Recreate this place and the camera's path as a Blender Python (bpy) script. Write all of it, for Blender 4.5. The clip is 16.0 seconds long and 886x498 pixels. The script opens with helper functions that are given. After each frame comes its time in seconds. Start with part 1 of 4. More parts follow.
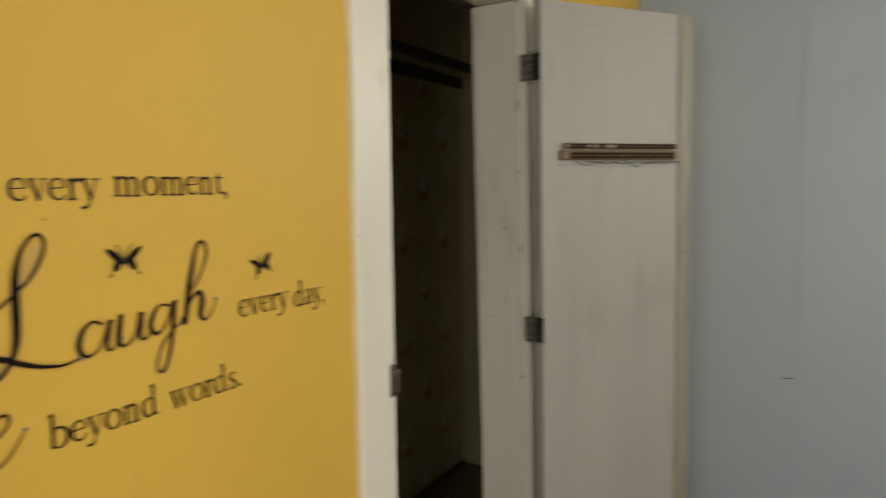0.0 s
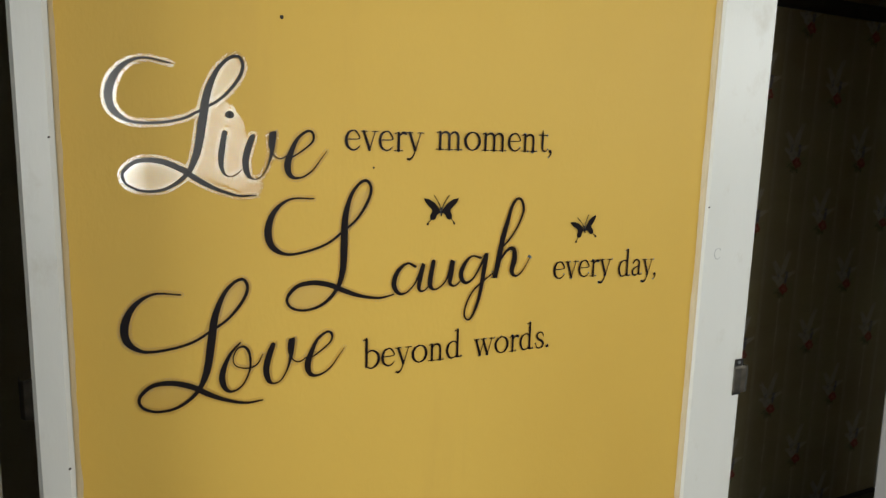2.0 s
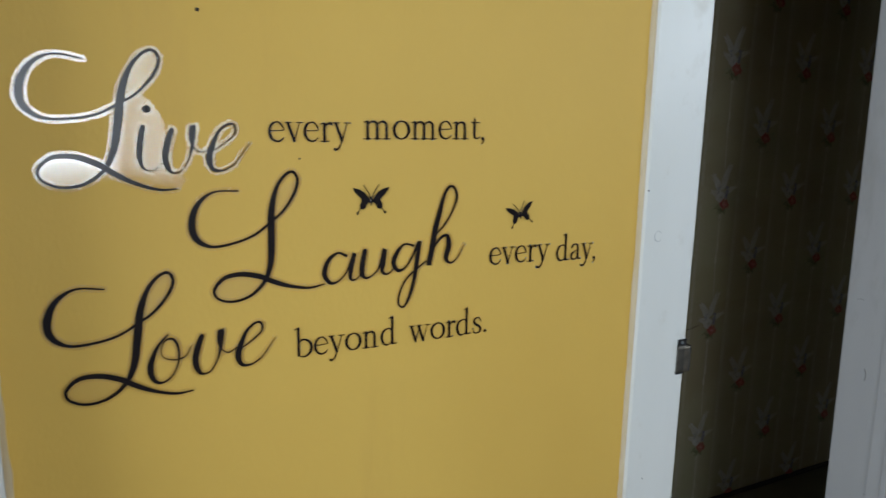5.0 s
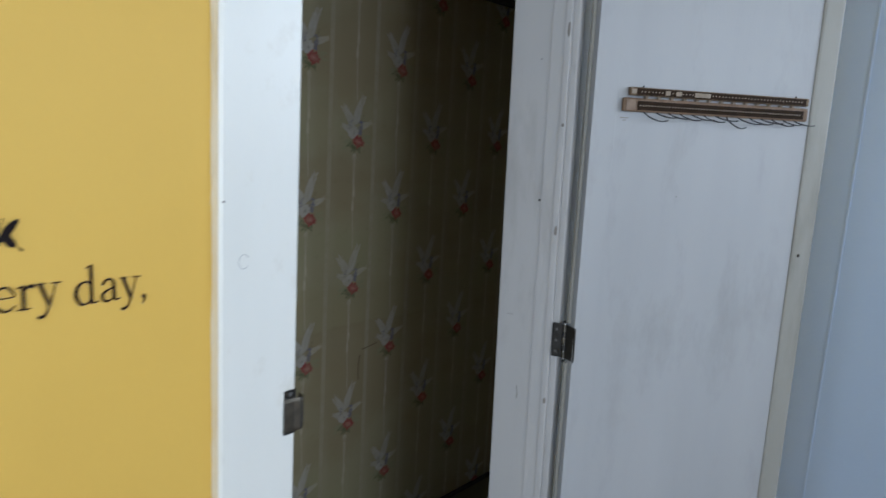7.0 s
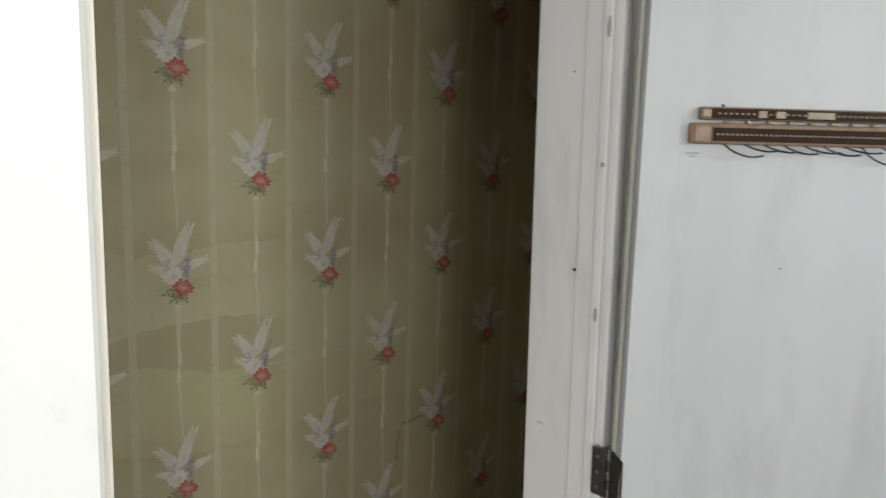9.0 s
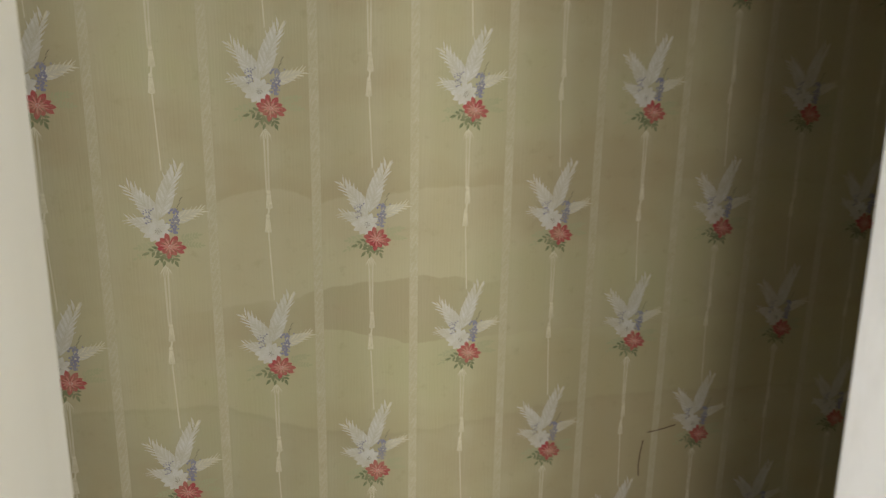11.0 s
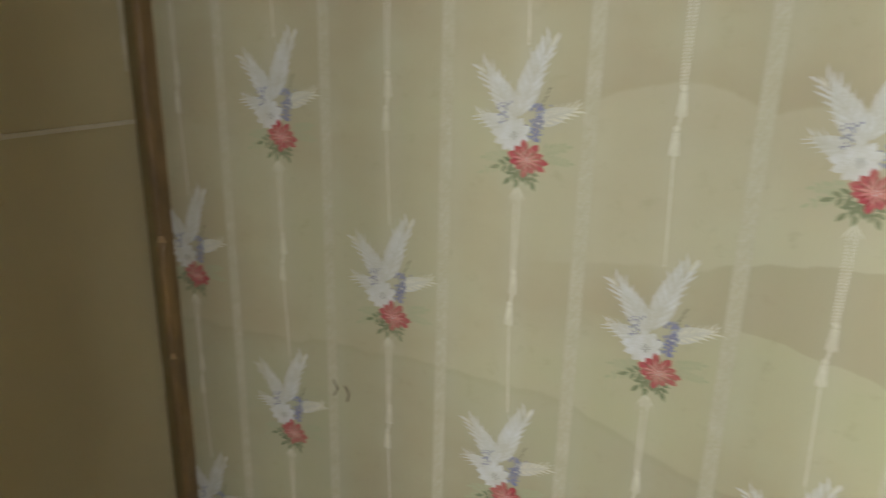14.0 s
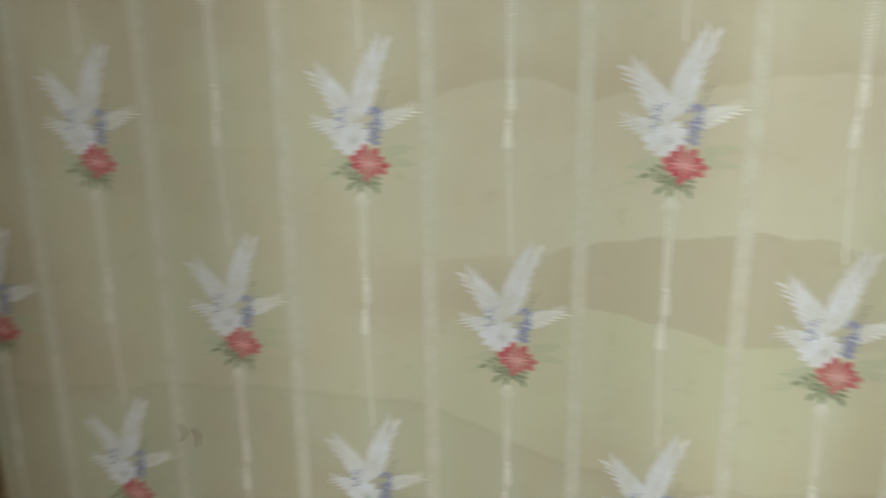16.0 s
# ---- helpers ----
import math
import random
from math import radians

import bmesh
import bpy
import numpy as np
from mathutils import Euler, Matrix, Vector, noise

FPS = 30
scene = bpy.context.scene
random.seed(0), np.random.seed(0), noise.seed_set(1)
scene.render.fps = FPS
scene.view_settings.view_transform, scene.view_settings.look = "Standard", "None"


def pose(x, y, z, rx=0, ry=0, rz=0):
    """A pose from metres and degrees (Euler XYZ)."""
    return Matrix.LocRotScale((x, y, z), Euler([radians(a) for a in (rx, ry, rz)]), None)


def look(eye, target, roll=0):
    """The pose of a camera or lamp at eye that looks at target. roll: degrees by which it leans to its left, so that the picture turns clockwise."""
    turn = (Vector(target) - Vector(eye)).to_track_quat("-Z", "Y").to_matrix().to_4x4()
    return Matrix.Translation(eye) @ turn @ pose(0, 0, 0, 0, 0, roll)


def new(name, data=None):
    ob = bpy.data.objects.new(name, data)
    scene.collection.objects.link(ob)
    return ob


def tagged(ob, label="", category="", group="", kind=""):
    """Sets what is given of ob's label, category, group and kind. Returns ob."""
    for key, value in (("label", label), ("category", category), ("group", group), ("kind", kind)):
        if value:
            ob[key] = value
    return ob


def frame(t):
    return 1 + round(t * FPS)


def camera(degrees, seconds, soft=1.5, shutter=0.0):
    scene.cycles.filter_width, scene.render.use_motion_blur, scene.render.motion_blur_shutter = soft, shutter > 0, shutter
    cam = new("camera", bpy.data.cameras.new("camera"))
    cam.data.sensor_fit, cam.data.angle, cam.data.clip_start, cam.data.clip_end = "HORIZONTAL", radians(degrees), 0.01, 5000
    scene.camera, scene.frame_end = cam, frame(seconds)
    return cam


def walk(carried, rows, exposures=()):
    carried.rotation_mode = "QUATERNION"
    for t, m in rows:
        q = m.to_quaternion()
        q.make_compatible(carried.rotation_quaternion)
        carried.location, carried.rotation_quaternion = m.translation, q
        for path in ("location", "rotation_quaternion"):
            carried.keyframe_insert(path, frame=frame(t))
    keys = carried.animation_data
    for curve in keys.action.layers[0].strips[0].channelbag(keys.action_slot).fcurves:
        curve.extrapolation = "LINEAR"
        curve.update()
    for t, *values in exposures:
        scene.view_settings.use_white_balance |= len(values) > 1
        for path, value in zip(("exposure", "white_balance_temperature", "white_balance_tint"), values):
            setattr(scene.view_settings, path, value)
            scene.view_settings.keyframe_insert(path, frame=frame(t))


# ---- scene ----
import functools

cam = camera(66.1, 16.0, soft=1.3, shutter=0.5)
EXPOSURES = [
    (0.0, -1.78, 8700, 8),
    (0.5, -1.52, 8300, 7),
    (1.0, -1.46, 7900, 6),
    (2.5, -1.68, 6350, 6),
    (5.5, -1.76, 5700, 6),
    (6.5, -1.54, 5480, 7),
    (7.5, -1.12, 5900, 8),
    (8.0, -1.00, 6100, 8),
    (9.0, -0.75, 6650, 8),
    (10.2, -0.44, 7150, 8),
    (12.3, 0.24, 6650, 9),
    (13.5, 0.19, 6400, 8),
    (15.0, 0.52, 6050, 8),
    (16.0, 0.43, 5900, 8),
]
PATH = [
    (0, (0.056, 0.043, 1.485), (1.789, 1.023, 1.3), -0.7),
    (0.5, (0.085, 0.063, 1.486), (1.535, 1.427, 1.288), -0.4),
    (1, (0.133, 0.046, 1.491), (1.31, 1.646, 1.256), 1.6),
    (1.5, (0.178, 0.014, 1.49), (1.167, 1.73, 1.213), 2.3),
    (2, (0.212, -0.014, 1.489), (1.066, 1.767, 1.175), 1.6),
    (2.5, (0.234, -0.029, 1.49), (1.042, 1.769, 1.15), 1.1),
    (3, (0.247, -0.044, 1.487), (1.018, 1.771, 1.149), 0.3),
    (3.2, (0.248, -0.049, 1.491), (1.011, 1.768, 1.148), 0.2),
    (5.3, (0.314, -0.059, 1.511), (1.233, 1.674, 1.122), 1.2),
    (5.5, (0.34, -0.064, 1.502), (1.34, 1.627, 1.128), 1.2),
    (6, (0.419, -0.05, 1.493), (1.613, 1.511, 1.127), 0.8),
    (6.5, (0.52, -0.012, 1.488), (1.883, 1.404, 1.119), 1.5),
    (7, (0.643, 0.054, 1.494), (2.13, 1.348, 1.153), 3.3),
    (7.5, (0.751, 0.114, 1.502), (2.292, 1.348, 1.184), 2.9),
    (8, (0.871, 0.14, 1.511), (2.425, 1.36, 1.198), 2.0),
    (8.5, (0.984, 0.16, 1.523), (2.403, 1.536, 1.215), 1.0),
    (9, (1.095, 0.182, 1.539), (2.31, 1.742, 1.24), 1.9),
    (9.5, (1.2, 0.203, 1.534), (2.181, 1.915, 1.208), 2.5),
    (10, (1.277, 0.247, 1.519), (2.059, 2.048, 1.134), 1.6),
    (10.2, (1.298, 0.285, 1.508), (1.998, 2.116, 1.11), 1.2),
    (12.3, (1.452, 0.776, 1.419), (1.676, 2.684, 0.864), 1.3),
    (12.5, (1.458, 0.808, 1.404), (1.62, 2.718, 0.834), 1.0),
    (13, (1.468, 0.865, 1.367), (1.348, 2.777, 0.794), 1.7),
    (13.5, (1.459, 0.912, 1.35), (0.995, 2.766, 0.761), 2.0),
    (14, (1.438, 0.929, 1.344), (0.648, 2.668, 0.751), 1.4),
    (14.5, (1.43, 0.936, 1.34), (0.414, 2.556, 0.754), 0.6),
    (15, (1.421, 0.919, 1.332), (0.38, 2.533, 0.776), 0.5),
    (15.5, (1.408, 0.906, 1.312), (0.549, 2.641, 0.812), 0.1),
    (16, (1.421, 0.92, 1.293), (1.08, 2.837, 0.834), -0.6),
]
walk(cam, [(t, look(eye, target, roll)) for t, eye, target, roll in PATH], EXPOSURES)

# ---- world and light ----
world = bpy.data.worlds.new("sky_world")
scene.world = world
world.use_nodes = True
wt = world.node_tree
sky = wt.nodes.new("ShaderNodeTexSky")
sky.sky_type, sky.sun_disc = "NISHITA", False
sky.sun_elevation, sky.sun_rotation = radians(35), radians(200)
wt.links.new(sky.outputs[0], wt.nodes["Background"].inputs[0])
wt.nodes["Background"].inputs[1].default_value = 0.1


def area_lamp(name, eye, target, width, height, power, colour):
    data = bpy.data.lights.new(name, "AREA")
    data.shape, data.size, data.size_y, data.energy, data.color = "RECTANGLE", width, height, power, colour
    ob = new(name, data)
    ob.matrix_world = look(eye, target)
    return ob


# Fill added at four unseen windows behind and beside the viewer; the first has a bright and a dim pane.
# These lamps stand in for a light carried beside the camera.
area_lamp("fill_light", (0.02, -2.43, 1.53), (0.2, 0.8, 1.48), 0.60, 0.76, 44, (0.95, 0.97, 1.0))
area_lamp("fill_light", (0.68, -2.43, 1.53), (0.8, 0.8, 1.48), 0.60, 0.76, 16, (0.93, 0.97, 1.0))
# Beam narrowed so that it pools on the papered closet wall.
narrow_fill = area_lamp("fill_light", (1.95, -2.43, 1.97), (1.50, 1.711, 1.45), 0.86, 0.44, 19, (0.93, 0.97, 1.0))
narrow_fill.data.spread = radians(110)
area_lamp("fill_light", (-1.72, -0.25, 1.35), (3.0, 0.1, 1.1), 1.0, 1.0, 135, (0.90, 0.95, 1.0))
area_lamp("fill_light", (3.24, -1.4, 1.97), (1.2, 1.2, 1.2), 1.08, 0.46, 58, (0.92, 0.96, 1.0))


# ---- materials ----
def mat(name, colour, rough=0.6, metal=0.0, spec=0.5):
    m = bpy.data.materials.new(name)
    m.use_nodes = True
    b = m.node_tree.nodes["Principled BSDF"]
    b.inputs["Base Color"].default_value = (*colour, 1)
    b.inputs["Roughness"].default_value = rough
    b.inputs["Metallic"].default_value = metal
    b.inputs["Specular IOR Level"].default_value = spec
    return m


def nodes_of(m):
    return m.node_tree.nodes, m.node_tree.links, m.node_tree.nodes["Principled BSDF"]


def worn(name, colour, other, rough=0.6, scale=(3, 3, 3), fine=60.0, amount=0.5, bump=0.15, spec=0.5, dirt=None, dirt_scale=(6, 6, 1.5), grime=0.58):
    """Paint, paper or wood with a broad drift of colour, grain and relief, and stains if dirt is given."""
    m = mat(name, colour, rough, 0, spec)
    n, l, b = nodes_of(m)
    co = n.new("ShaderNodeTexCoord")
    mp = n.new("ShaderNodeMapping")
    mp.inputs["Scale"].default_value = scale
    l.new(co.outputs["Object"], mp.inputs[0])
    broad = n.new("ShaderNodeTexNoise")
    broad.inputs["Scale"].default_value, broad.inputs["Detail"].default_value = 1.0, 6
    l.new(mp.outputs[0], broad.inputs["Vector"])
    ramp = n.new("ShaderNodeValToRGB")
    ramp.color_ramp.elements[0].position, ramp.color_ramp.elements[1].position = 0.5 - amount / 2, 0.5 + amount / 2
    ramp.color_ramp.elements[0].color, ramp.color_ramp.elements[1].color = (*colour, 1), (*other, 1)
    l.new(broad.outputs[0], ramp.inputs[0])
    out = ramp.outputs[0]
    if dirt:
        mp2 = n.new("ShaderNodeMapping")
        mp2.inputs["Scale"].default_value = dirt_scale
        l.new(co.outputs["Object"], mp2.inputs[0])
        spots = n.new("ShaderNodeTexNoise")
        spots.inputs["Scale"].default_value, spots.inputs["Detail"].default_value, spots.inputs["Roughness"].default_value = 1.0, 8, 0.65
        l.new(mp2.outputs[0], spots.inputs["Vector"])
        r2 = n.new("ShaderNodeValToRGB")
        r2.color_ramp.elements[0].position, r2.color_ramp.elements[1].position = grime, grime + 0.22
        r2.color_ramp.elements[0].color, r2.color_ramp.elements[1].color = (0, 0, 0, 1), (0.75, 0.75, 0.75, 1)
        l.new(spots.outputs[0], r2.inputs[0])
        mix = n.new("ShaderNodeMix")
        mix.data_type = "RGBA"
        mix.inputs["B"].default_value = (*dirt, 1)
        for s in mix.inputs:
            if s.name == "A" and s.type == "RGBA":
                l.new(out, s)
            if s.name == "B" and s.type == "RGBA":
                s.default_value = (*dirt, 1)
        l.new(r2.outputs[0], mix.inputs[0])
        out = [o for o in mix.outputs if o.type == "RGBA"][0]
    l.new(out, b.inputs["Base Color"])
    grain = n.new("ShaderNodeTexNoise")
    grain.inputs["Scale"].default_value, grain.inputs["Detail"].default_value = fine, 4
    l.new(mp.outputs[0], grain.inputs["Vector"])
    bp = n.new("ShaderNodeBump")
    bp.inputs["Strength"].default_value, bp.inputs["Distance"].default_value = bump, 0.003
    l.new(grain.outputs[0], bp.inputs["Height"])
    l.new(bp.outputs[0], b.inputs["Normal"])
    rr = n.new("ShaderNodeMapRange")
    rr.inputs["To Min"].default_value, rr.inputs["To Max"].default_value = max(rough - 0.08, 0.02), min(rough + 0.1, 1)
    l.new(broad.outputs[0], rr.inputs["Value"])
    l.new(rr.outputs[0], b.inputs["Roughness"])
    return m


YELLOW = worn("yellow_wall_paint", (0.65, 0.425, 0.090), (0.585, 0.368, 0.074), 0.48, (2.2, 2.2, 1.3), 90, 0.55, 0.12, 0.16, (0.55, 0.34, 0.080), (7, 7, 0.8), 0.55)
WHITE = worn("white_gloss_trim_paint", (0.72, 0.715, 0.675), (0.66, 0.655, 0.61), 0.34, (6, 6, 1.5), 40, 0.5, 0.05, 0.5, (0.5, 0.46, 0.38), (14, 14, 9))
OLDWHITE = worn("aged_white_paint", (0.72, 0.68, 0.60), (0.63, 0.59, 0.50), 0.5, (7, 7, 1.2), 45, 0.5, 0.08, 0.4, (0.36, 0.31, 0.24), (9, 9, 2.5))
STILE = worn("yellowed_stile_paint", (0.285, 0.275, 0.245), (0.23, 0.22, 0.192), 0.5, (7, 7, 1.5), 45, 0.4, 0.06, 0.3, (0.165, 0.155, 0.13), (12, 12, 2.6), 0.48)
# Aged door paint, its base darkened in place of light falling off with distance.
DOORWHITE = worn("dimmed_aged_door_paint", (0.345, 0.346, 0.348), (0.298, 0.299, 0.301), 0.5, (6, 6, 1.0), 45, 0.5, 0.05, 0.3, (0.235, 0.233, 0.228), (6, 6, 2.4), 0.53)
BLUE = worn("pale_blue_wall_paint", (0.415, 0.505, 0.645), (0.375, 0.465, 0.60), 0.5, (1.5, 1.5, 1.5), 70, 0.6, 0.15, 0.4, (0.33, 0.39, 0.53), (4, 4, 2), 0.6)
# White jamb with dirt marks; the dimmer light there is put into its base colour.
JAMBWHITE = worn("dimmed_dusty_jamb_paint", (0.51, 0.497, 0.485), (0.445, 0.432, 0.42), 0.5, (6, 6, 1.2), 45, 0.6, 0.08, 0.3, (0.34, 0.32, 0.30), (12, 12, 3), 0.55)
PLASTER = worn("dull_plaster", (0.42, 0.38, 0.27), (0.36, 0.32, 0.22), 0.8, (2, 2, 2), 50, 0.5, 0.2)
CEILING = worn("white_ceiling_paint", (0.75, 0.74, 0.70), (0.70, 0.69, 0.65), 0.8, (2, 2, 2), 50, 0.5, 0.2)
FLOOR = worn("worn_brown_floor", (0.22, 0.15, 0.09), (0.14, 0.10, 0.06), 0.5, (2, 9, 2), 40, 0.6, 0.2)
CLOSETFLOOR = worn("dusty_olive_linoleum", (0.17, 0.15, 0.08), (0.11, 0.10, 0.06), 0.6, (3, 3, 3), 40, 0.6, 0.2)
BOARD = worn("brown_fibreboard", (0.455, 0.365, 0.200), (0.40, 0.318, 0.165), 0.75, (2.2, 2.2, 2.2), 70, 0.6, 0.12, 0.3, (0.29, 0.21, 0.10), (3, 3, 2))
FRAYED = worn("frayed_pale_edge", (0.60, 0.52, 0.37), (0.48, 0.40, 0.26), 0.8, (30, 30, 30), 50, 0.5, 0.2)
STAINED = worn("brown_stained_wood", (0.26, 0.158, 0.060), (0.17, 0.100, 0.038), 0.45, (40, 40, 4), 20, 0.5, 0.3, 0.4, (0.070, 0.043, 0.020), (22, 22, 6), 0.46)
RAWWOOD = worn("raw_chipped_wood", (0.46, 0.30, 0.15), (0.36, 0.21, 0.09), 0.7, (60, 60, 20), 20, 0.5, 0.3)
# The batten's stain with the shade of its left face mixed into the colour.
SHADEDSIDE = worn("shaded_face_stained_wood", (0.20, 0.145, 0.058), (0.125, 0.088, 0.036), 0.6, (40, 40, 4), 20, 0.5, 0.3, 0.3)
DARKWOOD = worn("dark_closet_wood", (0.05, 0.04, 0.03), (0.03, 0.025, 0.02), 0.6, (20, 20, 20), 20)
VINYL = worn("black_vinyl_lettering", (0.011, 0.008, 0.008), (0.014, 0.010, 0.010), 0.12, (30, 30, 30), 30, 0.5, 0.03, 0.24)
BRASS = worn("dull_steel", (0.15, 0.132, 0.105), (0.07, 0.062, 0.05), 0.45, (60, 60, 60), 20, 0.5, 0.1)
BRASS.node_tree.nodes["Principled BSDF"].inputs["Metallic"].default_value = 0.9
IRON = worn("dark_hinge_metal", (0.06, 0.055, 0.05), (0.03, 0.028, 0.025), 0.4, (60, 60, 60), 20, 0.5, 0.1)
IRON.node_tree.nodes["Principled BSDF"].inputs["Metallic"].default_value = 0.7
STEEL = mat("bright_pin_steel", (0.5, 0.5, 0.48), 0.3, 1.0)
RACKWOOD = worn("tan_rack_wood", (0.175, 0.112, 0.066), (0.105, 0.066, 0.040), 0.55, (60, 60, 12), 20, 0.5, 0.2, 0.3)
RACKEDGE = worn("brown_rack_edge", (0.16, 0.105, 0.06), (0.10, 0.065, 0.036), 0.55, (60, 60, 12), 20, 0.5, 0.2, 0.3)
RACKDARK = worn("dark_rack_band", (0.016, 0.010, 0.006), (0.030, 0.017, 0.010), 0.6, (50, 50, 50), 20, 0.5, 0.15, 0.06)
RACKPALE = worn("ivory_bead", (0.24, 0.19, 0.135), (0.17, 0.13, 0.09), 0.5, (80, 80, 80), 30)
RACKCAP = worn("worn_cap_wood", (0.19, 0.125, 0.078), (0.12, 0.075, 0.045), 0.5, (90, 90, 90), 20)
WIRE = mat("black_hook_wire", (0.02, 0.02, 0.022), 0.35, 0.6)
GLASSY = mat("window_glass", (0.9, 0.95, 0.95), 0.03)
CAULK = worn("cream_caulk", (0.62, 0.54, 0.39), (0.56, 0.45, 0.27), 0.5, (40, 40, 14), 30, 0.5, 0.2, 0.3, (0.40, 0.29, 0.13), (60, 60, 12), 0.58)
HOLE = mat("dark_hole", (0.03, 0.025, 0.02), 0.8)
CHIP = mat("bare_chipped_wood", (0.24, 0.215, 0.19), 0.8)
SCREW = mat("dull_screw_steel", (0.16, 0.15, 0.135), 0.45, 0.9)


def film_material():
    """Clear glossy carrier film: see-through, with the mirror gloss of plastic."""
    m = bpy.data.materials.new("clear_carrier_film")
    m.use_nodes = True
    n, l = m.node_tree.nodes, m.node_tree.links
    n.clear()
    out, mix, clear, gloss, fres = (n.new("ShaderNode" + k) for k in ("OutputMaterial", "MixShader", "BsdfTransparent", "BsdfGlossy", "Fresnel"))
    clear.inputs[0].default_value = (1, 1, 1, 1)
    gloss.inputs["Roughness"].default_value = 0.09
    noise_tex = n.new("ShaderNodeTexNoise")
    noise_tex.inputs["Scale"].default_value = 60
    co = n.new("ShaderNodeTexCoord")
    l.new(co.outputs["Object"], noise_tex.inputs["Vector"])
    bp = n.new("ShaderNodeBump")
    bp.inputs["Strength"].default_value, bp.inputs["Distance"].default_value = 0.10, 0.001
    l.new(noise_tex.outputs[0], bp.inputs["Height"])
    l.new(bp.outputs[0], gloss.inputs["Normal"])
    fres.inputs["IOR"].default_value = 1.9
    l.new(fres.outputs[0], mix.inputs[0])
    l.new(clear.outputs[0], mix.inputs[1])
    l.new(gloss.outputs[0], mix.inputs[2])
    l.new(mix.outputs[0], out.inputs[0])
    return m


FILM = film_material()


def math_node(n, l, op, a, b=None, c=None):
    k = n.new("ShaderNodeMath")
    k.operation = op
    for i, v in enumerate((a, b, c)):
        if v is None:
            continue
        if isinstance(v, (int, float)):
            k.inputs[i].default_value = v
        else:
            l.new(v, k.inputs[i])
    return k.outputs[0]


def mix_colour(n, l, fac, a, b):
    k = n.new("ShaderNodeMix")
    k.data_type = "RGBA"
    ca, cb = [s for s in k.inputs if s.type == "RGBA"]
    for s, v in ((ca, a), (cb, b)):
        if isinstance(v, tuple):
            s.default_value = (*v, 1)
        else:
            l.new(v, s)
    if isinstance(fac, (int, float)):
        k.inputs[0].default_value = fac
    else:
        l.new(fac, k.inputs[0])
    return [o for o in k.outputs if o.type == "RGBA"][0]


def ramp_step(n, l, v, a, b2):
    """0 at a, 1 at b2, smooth between."""
    k = n.new("ShaderNodeMapRange")
    k.interpolation_type = "SMOOTHSTEP"
    up = a < b2
    k.inputs["From Min"].default_value, k.inputs["From Max"].default_value = (a, b2) if up else (b2, a)
    k.inputs["To Min"].default_value, k.inputs["To Max"].default_value = (0.0, 1.0) if up else (1.0, 0.0)
    l.new(v, k.inputs["Value"])
    return k.outputs[0]


def height_line(n, l, x, knots):
    """The height of an uneven level line along a wall, from (x, z) knots."""
    x0, x1 = knots[0][0], knots[-1][0]
    r = n.new("ShaderNodeValToRGB")
    r.color_ramp.interpolation = "B_SPLINE"
    for i, (kx, kz) in enumerate(knots):
        v = kz - 0.7
        at = (kx - x0) / (x1 - x0)
        e = r.color_ramp.elements[0] if i == 0 else (r.color_ramp.elements[-1] if i == len(knots) - 1 else r.color_ramp.elements.new(at))
        e.position, e.color = at, (v, v, v, 1)
    l.new(math_node(n, l, "DIVIDE", math_node(n, l, "SUBTRACT", x, x0), x1 - x0), r.inputs[0])
    return math_node(n, l, "ADD", r.outputs[0], 0.7)


COLUMN_0, ROW_0, PITCH_LEFT, PITCH_RIGHT, HALF_ROW = 1.55, 1.2066, 0.1800, 0.1838, 0.2383


